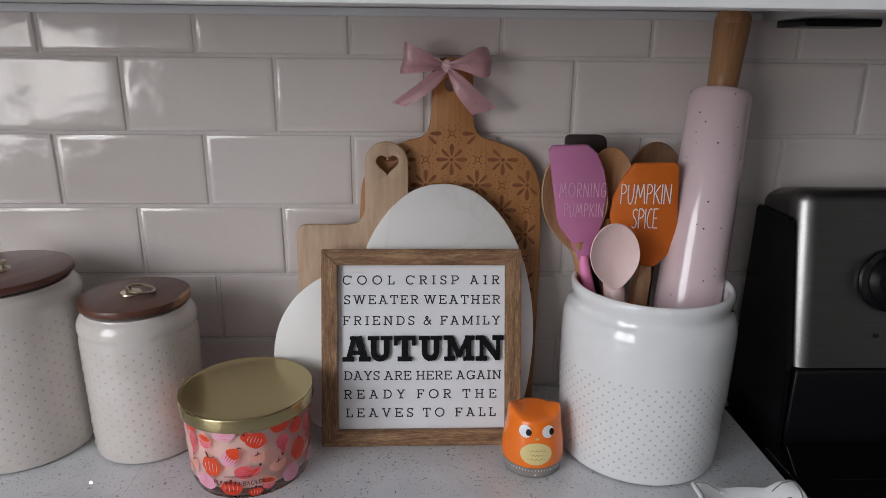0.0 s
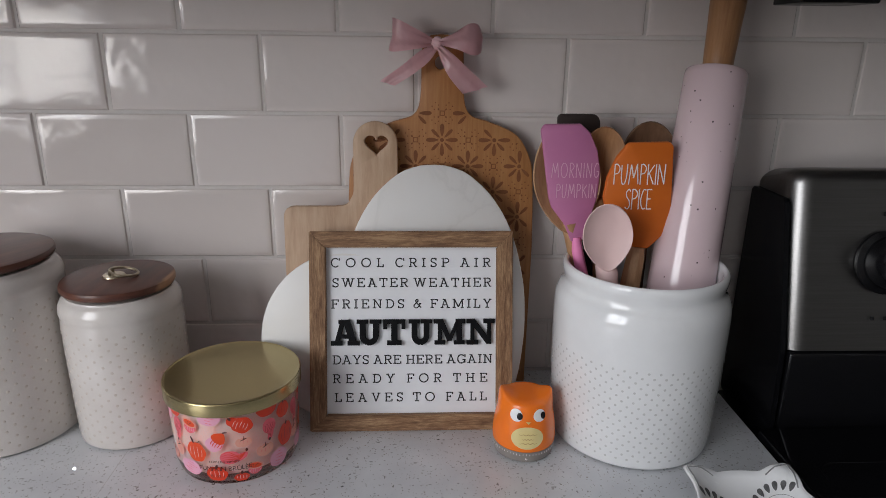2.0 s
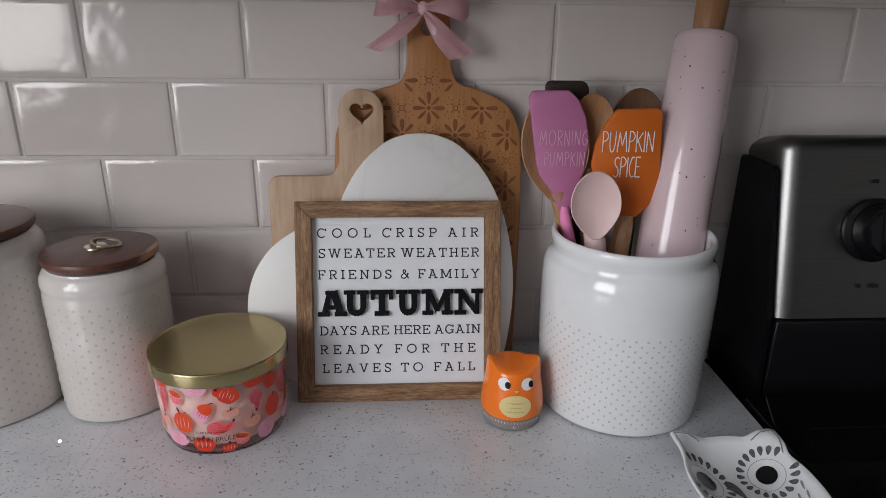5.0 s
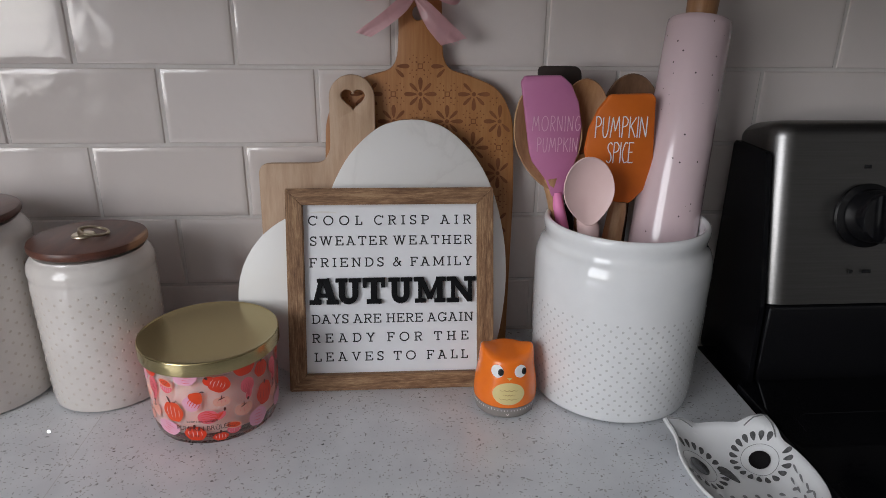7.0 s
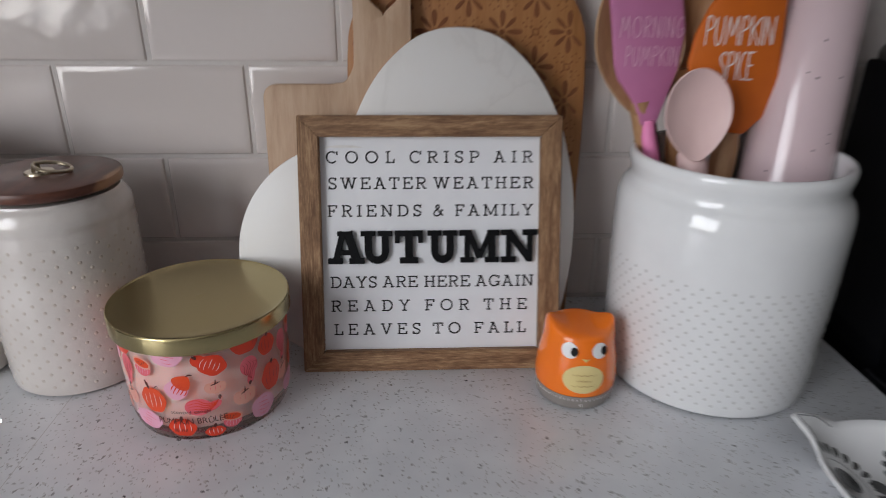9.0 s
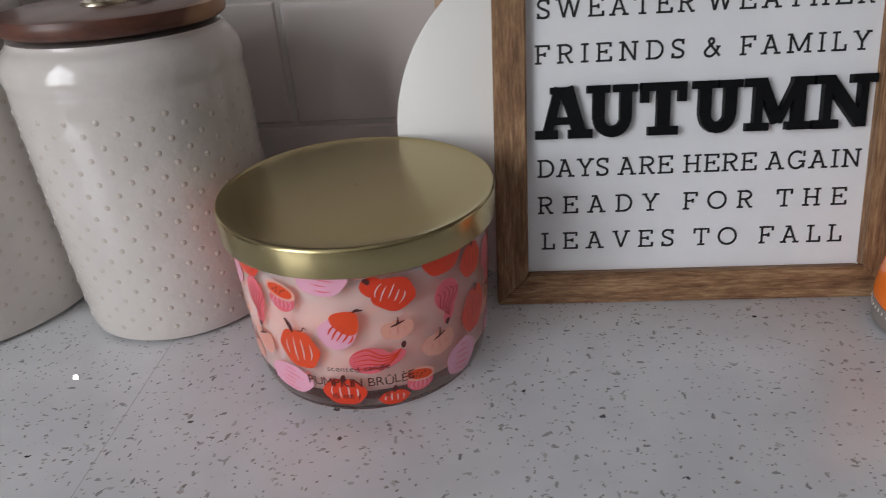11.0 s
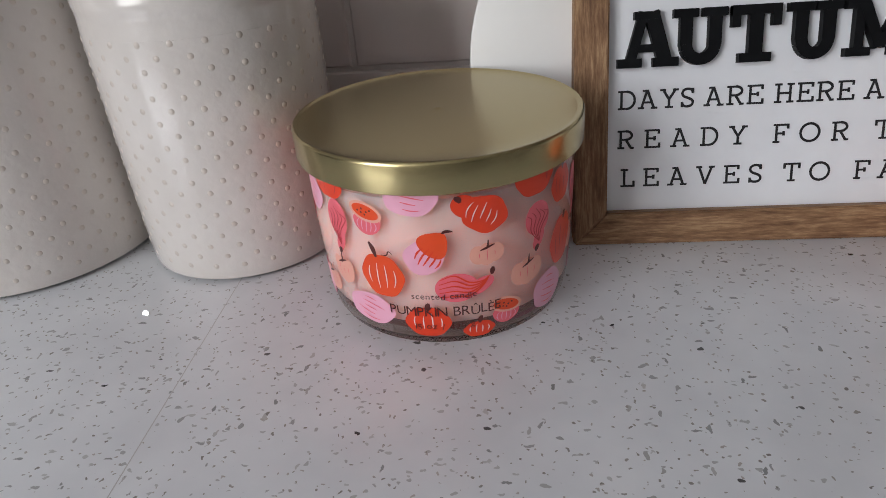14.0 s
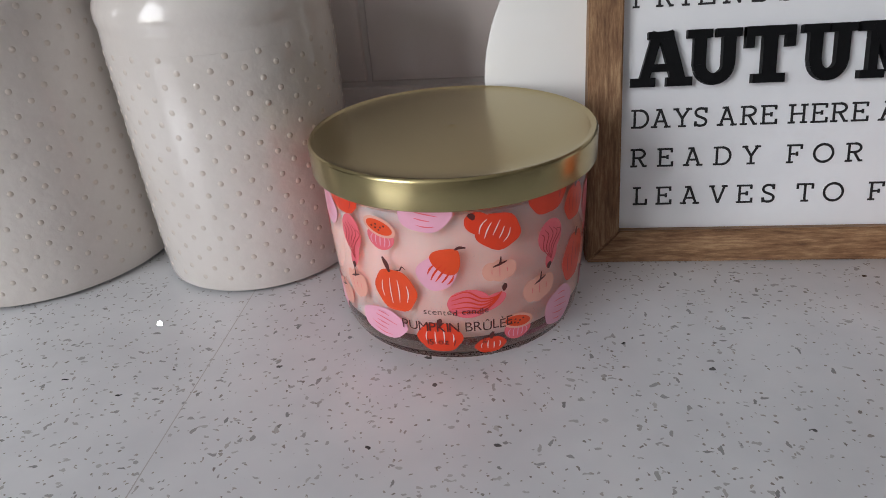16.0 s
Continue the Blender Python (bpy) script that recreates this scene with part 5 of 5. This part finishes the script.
# ---- owl timer ----
def build_owl():
    o = thing("owl_timer", "orange owl kitchen timer on a grey dial base", "timer", (0.2560, -0.1470, TOP), (0, 0, -3), size=(0.955, 0.955, 0.985))
    prof = [(0.0300, 0.0118), (0.0308, 0.0135), (0.0310, 0.019), (0.0303, 0.028), (0.0287, 0.038), (0.0268, 0.0470), (0.0254, 0.0530), (0.0236, 0.0572), (0.0195, 0.0590), (0.0110, 0.0594), (0, 0.0594)]
    fine = [(max(0, p[0]), p[1]) for p in curve_points(prof, 8)]
    bm = lathe([(0, 0.0118)] + fine[:-1] + [(0, 0.0594)], 128)
    # the crown rises at both sides into pointed ears and falls away to the front and back
    for v in bm.verts:
        k = min(1, max(0, (v.co.z - 0.046) / 0.0125))
        if k and v.co.z > 0.046:
            ear = max(0, (abs(v.co.x) - 0.008) / 0.0165) ** 1.5 * max(0, 1 - (v.co.y / 0.0165) ** 2)
            fall = min(1, (v.co.y / 0.026) ** 2)
            v.co.z += k * (0.0078 * ear - 0.0008 * fall)
            v.co.x += math.copysign(0.0014 * k * ear, v.co.x)
    part("body", bm, M["orange_plastic"], o, smooth=70)
    part("dial_base", lathe([(0, 0.0004), (0.0280, 0.0004), (0.0290, 0.0012), (0.0305, 0.0105), (0.0300, 0.0114), (0, 0.0116)], 72), M["grey_plastic"], o, "grey dial base with white ticks")

    def rad(z):
        for p, q in zip(fine, fine[1:]):
            if p[1] <= z <= q[1]:
                return p[0] + (q[0] - p[0]) * (z - p[1]) / max(1e-6, q[1] - p[1])
        return 0.03

    REF = 0.029
    for s in (-1, 1):
        eye = part("eye", wrap(blob(s * 0.0124, 0.0482, 0.0138, 0.0116, turn=-0.25 * (s < 0)), rad, 0.0003, REF), M["white_paint"], o, "white painted eye")
        part("pupil", wrap(blob(s * 0.0124 + 0.0039, 0.0478, 0.0060, 0.0066), rad, 0.0006, REF), M["black_gloss"], eye, "black pupil")
    bm = bmesh.new()
    tip = [bm.verts.new((0.0005 + dx, -rad(0.041) - 0.0002, 0.0422 + dz)) for dx, dz in ((-0.0026, 0.0010), (0.0026, 0.0010), (0.0, -0.0016))]
    nose = bm.verts.new((0.0005, -rad(0.041) - 0.0022, 0.0420))
    for k in range(3):
        bm.faces.new((tip[k], tip[(k + 1) % 3], nose))
    part("beak", bm, M["yellow_paint"], o, "small yellow beak")
    belly = part("belly", wrap(blob(0.0, 0.0272, 0.0300, 0.0222), rad, 0.0004, REF), M["cream_paint"], o, "pale yellow belly patch")
    bm = bmesh.new()
    for z, w in ((0.0307, 0.0085), (0.0263, 0.0055), (0.0221, 0.0085)):
        pts = [(-w + 2 * w * k / 12 + 0.0005, z + 0.0006 * math.cos(k * math.pi / 1.5)) for k in range(13)]
        wrap_strip(stroke(pts, 0.0006), rad, 0.0006, REF, bm, 0)
    part("feather_lines", bm, M["tan_line"], belly)
    bm = bmesh.new()
    for k in range(60):
        a = 2 * math.pi * k / 60
        vs = box(-0.00022, -0.0001, -0.0008, 0.00022, 0.0003, 0.0008 if k % 5 else 0.0013).verts
        tick = [bm.verts.new((Matrix.Rotation(a, 3, "Z") @ Vector((v.co.x, v.co.y - 0.0304, v.co.z + 0.0092)))) for v in vs]
        for f in ((0, 1, 3, 2), (4, 5, 7, 6), (0, 1, 5, 4), (2, 3, 7, 6), (0, 2, 6, 4), (1, 3, 7, 5)):
            bm.faces.new([tick[i] for i in f])
    part("minute_ticks", bm, M["white_ink"], o, smooth=0)
    bm = lettering("0", -0.0011, 0.0011, 0.0035, 0.0036, 0.0004, -0.0293)
    part("numeral", bm, M["white_ink"], o, "white numeral", smooth=0)


# ---- utensils in the crock ----
FRONT = Vector((0.156, -0.676, 1.255))   # the front utensils stand deeper and larger along lines from here


def utensil(name, label, foot, category="utensil", back=1.0):
    pivot, size = Vector((0.3667, -0.1120, 1.06)), 0.993
    at = pivot + Vector((0.0005, -0.0025, -0.0002)) + (Vector(foot) - pivot) * size
    at, size = FRONT + (at - FRONT) * back, size * back
    at.z = max(at.z, TOP + 0.0131)
    return thing(name, label, category, at, group="utensils in the crock", size=(size, size, size))


def local(bm, foot):
    bmesh.ops.translate(bm, vec=-Vector(foot), verts=bm.verts[:])
    return bm


def rod(points, widths, seg=14):
    """A handle of changing thickness."""
    return tube(points, widths, seg)


def spoon_bowl(cx, y, cz, rx, rz, dip, turn=0.0, lean=0.12, wall=0.0022):
    """A hollow oval bowl that faces -y."""
    bm = bmesh.new()
    seg, rows = 40, 9
    co, si = math.cos(turn), math.sin(turn)

    def ring(f, back):
        out = []
        for k in range(seg):
            a = 2 * math.pi * k / seg
            x, z = rx * f * math.cos(a), rz * f * math.sin(a) * (1.0 if math.sin(a) > 0 else 1.06)
            x *= 1 - 0.36 * max(0, -math.sin(a)) ** 2
            yy = y + dip * (1 - f ** 2.2) + (wall * (0.55 if f > 0.99 else 1.0) if back else 0)
            px, pz = cx + x * co - z * si, cz + x * si + z * co
            out.append(bm.verts.new((px, yy + (pz - cz) * lean, pz)))
        return out

    front = [ring((j + 1) / rows, False) for j in range(rows)]
    rim = ring(1.025, True)
    back = [ring((j + 1) / rows, True) for j in range(rows)]
    c0, c1 = bm.verts.new((cx, y + dip, cz)), bm.verts.new((cx, y + dip + wall, cz))
    for k in range(seg):
        j = (k + 1) % seg
        bm.faces.new((c0, front[0][k], front[0][j]))
        bm.faces.new((c1, back[0][k], back[0][j]))
        for a, b in list(zip(front, front[1:])) + list(zip(back, back[1:])) + [(front[-1], rim), (rim, back[-1])]:
            bm.faces.new((a[k], a[j], b[j], b[k]))
    return bm


def sheared(bm, z0, k):
    for v in bm.verts:
        v.co.y += (v.co.z - z0) * k
    return bm


def build_utensils():
    # orchid pink spatula
    foot = (0.349, -0.108, TOP + 0.0235)
    u = utensil("spatula", "orchid pink silicone spatula with faded pale lettering", foot, back=1.028)
    pts = [(0.264, 1.1975), (0.2672, 1.2025), (0.300, 1.203), (0.309, 1.1955), (0.3165, 1.180), (0.3205, 1.160), (0.3185, 1.135), (0.311, 1.110), (0.3065, 1.0945), (0.2965, 1.0945), (0.2890, 1.112), (0.2770, 1.127), (0.2738, 1.136)]
    blade = part("blade", local(sheared(plate(rounded(pts, 0.004, 4), 0.006, 0.002, y0=-0.1075), 1.095, 0.08), foot), M["pink_silicone"], u)
    for text, x0, x1, z, h in (("MORNING", 0.2750, 0.3185, 1.1550, 0.0135), ("PUMPKIN", 0.2800, 0.3170, 1.1365, 0.0130)):
        part("text_line", local(sheared(pen_text(PEN, text, x0, x1, z, h, 0.0007, -0.1077), 1.095, 0.08), foot), M["faded_ink"], blade, "faded pale pink lettering", smooth=0)
    part("handle", local(rod([(0.3015, -0.1045, 1.0990), (0.3030, -0.106, 1.088), (0.3095, -0.1115, 1.060), (0.349, -0.108, TOP + 0.0237)], [0.0045, 0.0052, 0.0056, 0.0056]), foot), M["hot_pink"], u, "bright pink silicone handle")
    # burnt orange spatula on a wooden handle
    foot = (0.345, -0.122, TOP + 0.0235)
    u = utensil("spatula", "burnt orange silicone spatula with white lettering and wooden handle", foot, back=1.028)
    pts = [(0.3405, 1.1885), (0.3775, 1.1895), (0.3815, 1.1860), (0.3852, 1.1125), (0.3825, 1.1085), (0.3662, 1.0918), (0.3510, 1.0918), (0.3400, 1.1030), (0.3250, 1.1230), (0.3210, 1.1400), (0.3235, 1.1580), (0.3310, 1.1760)]
    blade = part("blade", local(sheared(plate(rounded(pts, 0.005, 4), 0.006, 0.002, y0=-0.1185), 1.09, 0.06), foot), M["orange_silicone"], u)
    for text, x0, x1, z, h in (("PUMPKIN", 0.3285, 0.3755, 1.1515, 0.0185), ("SPICE", 0.3405, 0.3650, 1.1290, 0.0185)):
        part("text_line", local(sheared(pen_text(PEN, text, x0, x1, z, h, 0.0010, -0.1187), 1.09, 0.06), foot), M["white_ink"], blade, "white tall lettering", smooth=0)
    part("handle", local(rod([(0.3565, -0.1155, 1.0930), (0.3555, -0.1165, 1.082), (0.3525, -0.119, 1.060), (0.345, -0.122, TOP + 0.0237)], [0.0072, 0.0088, 0.0095, 0.0085], seg=8), foot), M["olive"], u, "pale wooden handle")
    # blush spoon
    foot = (0.331, -0.128, TOP + 0.0235)
    u = utensil("spoon", "blush pink silicone spoon standing in the crock", foot, back=1.028)
    part("bowl", local(spoon_bowl(0.3185, -0.1480, 1.1120, 0.0218, 0.0282, 0.007, 0.06), foot), M["blush"], u)
    part("handle", local(rod([(0.3203, -0.1345, 1.0890), (0.3208, -0.1385, 1.0840), (0.3220, -0.1430, 1.0760), (0.3235, -0.1455, 1.062), (0.331, -0.128, TOP + 0.0237)], [0.0040, 0.0088, 0.0098, 0.0088, 0.0072]), foot), M["blush"], u)
    # wooden spoons and the dark turner at the back
    for name, label, c, mat, rx, rz, dip, turn, ft in (
            ("wooden_spoon", "pale olive wood spoon behind the pink spatula", (0.2945, -0.085, 1.150), "olive", 0.0315, 0.049, 0.012, 0.12, (0.348, -0.090, TOP + 0.013)),
            ("wooden_spoon", "honey coloured wooden spoon between the spatulas", (0.3295, -0.075, 1.160), "handle", 0.0235, 0.037, 0.008, -0.05, (0.345, -0.085, TOP + 0.013)),
            ("wooden_spoon", "dark walnut wooden spoon behind the orange spatula", (0.3800, -0.058, 1.160), "walnut", 0.0285, 0.040, 0.010, 0.0, (0.372, -0.080, TOP + 0.013))):
        u = utensil(name, label, ft, "spoon")
        part("bowl", local(spoon_bowl(*c, rx, rz, dip, turn, 0.10, 0.004), ft), M[mat], u)
        nz = c[2] - rz * 0.95
        nx = c[0] + rz * 0.95 * math.sin(turn)
        part("handle", local(rod([(nx - 0.0005, c[1] + 0.002, nz + 0.004), (nx + 0.002, c[1] + 0.001, nz - 0.010), ft], [0.0085, 0.0065, 0.0058]), ft), M[mat], u)
    ft = (0.360, -0.072, TOP + 0.013)
    u = utensil("turner", "dark brown nylon turner at the back of the crock", ft)
    pts = rounded([(0.2885, 1.2070), (0.3310, 1.2070), (0.3345, 1.150), (0.318, 1.118), (0.306, 1.118), (0.2925, 1.150)], [0.006, 0.010, 0.01, 0.006, 0.006, 0.01], 5)
    part("blade", local(plate(pts, 0.003, 0.001, y0=-0.0485), ft), M["dark_nylon"], u)
    part("handle", local(rod([(0.312, -0.047, 1.122), (0.320, -0.052, 1.085), ft], [0.006, 0.006, 0.006]), ft), M["dark_nylon"], u)


def build_rolling_pin():
    a, b = Vector((0.3875, -0.1405, TOP + 0.0265)), Vector((0.4365, -0.0580, 1.2470))
    length = (b - a).length
    pin = thing("rolling_pin", "pink speckled ceramic rolling pin with a honey wood handle", "rolling pin")
    pin.matrix_world = look(a, a - (b - a))
    pin.location = a
    barrel = [(0, 0.0), (0.0285, 0.0), (0.0308, 0.002), (0.0315, 0.006), (0.0304, length / 2), (0.0286, length - 0.006), (0.0280, length - 0.0015), (0.0265, length), (0, length)]
    part("barrel", lathe(barrel, 72), M["pin"], pin, "glossy pink speckled barrel")
    h0 = length + 0.0004
    part("handle", lathe([(0, h0), (0.0118, h0), (0.0135, h0 + 0.004), (0.0142, h0 + 0.020), (0.0152, h0 + 0.045), (0.0162, h0 + 0.0605), (0.0158, h0 + 0.0615), (0.0162, h0 + 0.0625), (0.0164, h0 + 0.070), (0.0150, h0 + 0.074), (0, h0 + 0.075)], 40), M["handle"], pin, "honey coloured wooden handle")


# ---- owl spoon rest ----
def build_spoon_rest():
    d = thing("spoon_rest", "white ceramic owl spoon rest with charcoal painted eyes", "spoon rest", (0.4265, -0.2795, TOP))

    def oval_reach(a):
        x, y = math.cos(a), math.sin(a)
        return 1 / ((abs(x) / 0.0430) ** 2.4 + (abs(y) / 0.0520) ** 2.4) ** (1 / 2.5)

    def reach(a):
        r = oval_reach(a)
        for c, hgt in ((radians(126), 0.0185), (radians(54), 0.0185)):
            dlt = (a - c + math.pi) % (2 * math.pi) - math.pi
            r += hgt * max(0, 1 - abs(dlt) / 0.34) ** 1.5
        return r

    def depth(x, y):
        a = math.atan2(y, x)
        f = math.hypot(x, y) / oval_reach(a)
        t = min(1.15, max(0, (f - 0.40) / 0.60))
        return 0.0042 + 0.0190 * t ** 1.6

    bm = bmesh.new()
    seg, rows = 96, 14
    inner, outer_ = [], []
    for j in range(rows):
        f = (j + 1) / rows
        ring = []
        for k in range(seg):
            a = 2 * math.pi * k / seg
            r = reach(a) * f
            x, y = r * math.cos(a), r * math.sin(a)
            ring.append(bm.verts.new((x, y, depth(x, y))))
        inner.append(ring)
    for f, dz in ((1.02, -0.0004), (1.025, -0.0022), (0.99, -0.0045), (0.85, -0.0075), (0.70, -0.030), (0.0, -0.030)):
        ring = []
        for k in range(seg):
            a = 2 * math.pi * k / seg
            r = reach(a) * f
            top = depth(reach(a) * math.cos(a), reach(a) * math.sin(a))
            ring.append(bm.verts.new((r * math.cos(a), r * math.sin(a), max(0.0006, top + dz if f > 0.8 else 0.0006))))
        outer_.append(ring)
    mid = bm.verts.new((0, 0, depth(0, 0)))
    for k in range(seg):
        j = (k + 1) % seg
        bm.faces.new((mid, inner[0][k], inner[0][j]))
        for a, b in zip(inner + outer_[:-1], inner[1:] + outer_[:-1]):
            bm.faces.new((a[k], a[j], b[j], b[k]))
    bm.faces.new(outer_[-2])
    for v in outer_[-1]:
        bm.verts.remove(v)
    part("dish", bm, M["glaze"], d, "white glazed dish with two ears", smooth=70)

    def print_on(name, loops, mat, lift=0.0007):
        bm = bmesh.new()
        for loop in loops:
            if any(math.hypot(x, y) > 1.0 * reach(math.atan2(y, x)) for x, y in loop):
                continue
            cx, cy = sum(p[0] for p in loop) / len(loop), sum(p[1] for p in loop) / len(loop)
            c = bm.verts.new((cx, cy, depth(cx, cy) + lift))
            rows_ = [[bm.verts.new((cx + (x - cx) * f, cy + (y - cy) * f, depth(cx + (x - cx) * f, cy + (y - cy) * f) + lift)) for x, y in loop] for f in (0.5, 1.0)]
            n = len(loop)
            for k in range(n):
                j = (k + 1) % n
                bm.faces.new((c, rows_[0][k], rows_[0][j]))
                bm.faces.new((rows_[0][k], rows_[1][k], rows_[1][j], rows_[0][j]))
        part(name, bm, mat, d, smooth=60)

    def drop(cx, cy, a, length, w):
        out = []
        for k in range(14):
            t = 2 * math.pi * k / 14
            u, v = length / 2 * math.cos(t), w / 2 * math.sin(t) * (1 + 0.5 * math.cos(t))
            out.append((cx + u * math.cos(a) - v * math.sin(a), cy + u * math.sin(a) + v * math.cos(a)))
        return out

    eyes = ((0.0235, 0.0245), (-0.0300, 0.0180))
    petals, pupils = [], []
    for ex, ey in eyes:
        for k in range(20):
            a = 2 * math.pi * (k + 0.5) / 20
            petals.append(drop(ex + 0.0196 * math.cos(a), ey + 0.0196 * math.sin(a), a, 0.0068, 0.0040))
        pupils.append(oval(ex, ey, 0.0080, 0.0080, 28))
    print_on("eye_petals", petals, M["grey_print"])
    for loop in pupils:
        print_on("pupil", [loop], M["black_gloss"], 0.0011)
    for ex, ey in eyes:
        bm = bmesh.new()
        pts = [(ex + 0.0138 * math.cos(a), ey + 0.0138 * math.sin(a)) for a in (2 * math.pi * k / 48 for k in range(48))]
        tube([(x, y, depth(x, y) + 0.0001) for x, y in pts], 0.00025, 5, True, bm)
        part("eye_ring", bm, M["grey_line"], d)
    print_on("beak", [drop(-0.0070, 0.0130, radians(112), 0.022, 0.0080)], M["grey_print"], 0.0009)
    marks = []
    for row in range(4):
        for k in range(8):
            x, y = -0.036 + 0.0098 * k + 0.0049 * (row % 2), -0.012 - 0.0085 * row
            marks.append(drop(x, y, radians(95 + 6 * k), 0.0045, 0.0030))
    for k in range(6):
        marks.append(drop(0.0405 - 0.001 * k, 0.004 - 0.010 * k, radians(80 - 4 * k), 0.0090, 0.0013))
        marks.append(drop(0.0345 - 0.001 * k, -0.004 - 0.010 * k, radians(80 - 4 * k), 0.0075, 0.0013))
    print_on("feather_marks", marks, M["grey_line"])
    for c in (126, 54):
        pts = []
        for k in range(9):
            a = radians(c + (-13 + 26 * k / 8))
            r = reach(a) * (0.925 + 0.035 * math.sin(math.pi * k / 8))
            pts.append((r * math.cos(a), r * math.sin(a)))
        part("ear_line", tube([(x, y, depth(x, y) + 0.0001) for x, y in pts], 0.0006, 6), M["grey_line"], d)


M["cream_paint"] = noisy("pale_yellow_matt_paint", (0.74, 0.60, 0.26), (0.78, 0.64, 0.30), 40, 0.5, strength=0.02)
M["tan_line"] = material("tan_printed_line", (0.45, 0.28, 0.10), 0.5)

build_range()
build_hood()
canister((-0.1250, -0.0955, TOP), 1.0, 0.1502, 24, "smaller cream dotted canister with a dark wooden lid", 0, 0.975)
canister((-0.2511, -0.0950, TOP), 1.284, 0.1742, 30, "larger cream dotted canister with a dark wooden lid", 150, 0.980)
build_crock()
build_patterned_board()
build_wood_board()
build_marble()
build_sign()
build_candle()
build_owl()
build_rolling_pin()
build_utensils()
build_spoon_rest()
setting("countertop_seam", box(-0.1162, -0.640, TOP - 0.02, -0.1158, 0.0, TOP + 0.00008), M["seam"], "faint joint line in the quartz worktop", "seam")
# one mirror flake in the quartz that catches the window
bm = bmesh.new()
bmesh.ops.create_circle(bm, cap_ends=True, segments=6, radius=0.0016)
bmesh.ops.solidify(bm, geom=bm.faces[:], thickness=0.0003)
flake = part("mirror_flake", bm, M["mirror_flake"], counter, smooth=0)
flake.location = (-0.1519, -0.1737, TOP + 0.0006)
flake.rotation_euler = Vector((-0.115, -0.823, 0.557)).to_track_quat("Z", "Y").to_euler()
build_tiles()
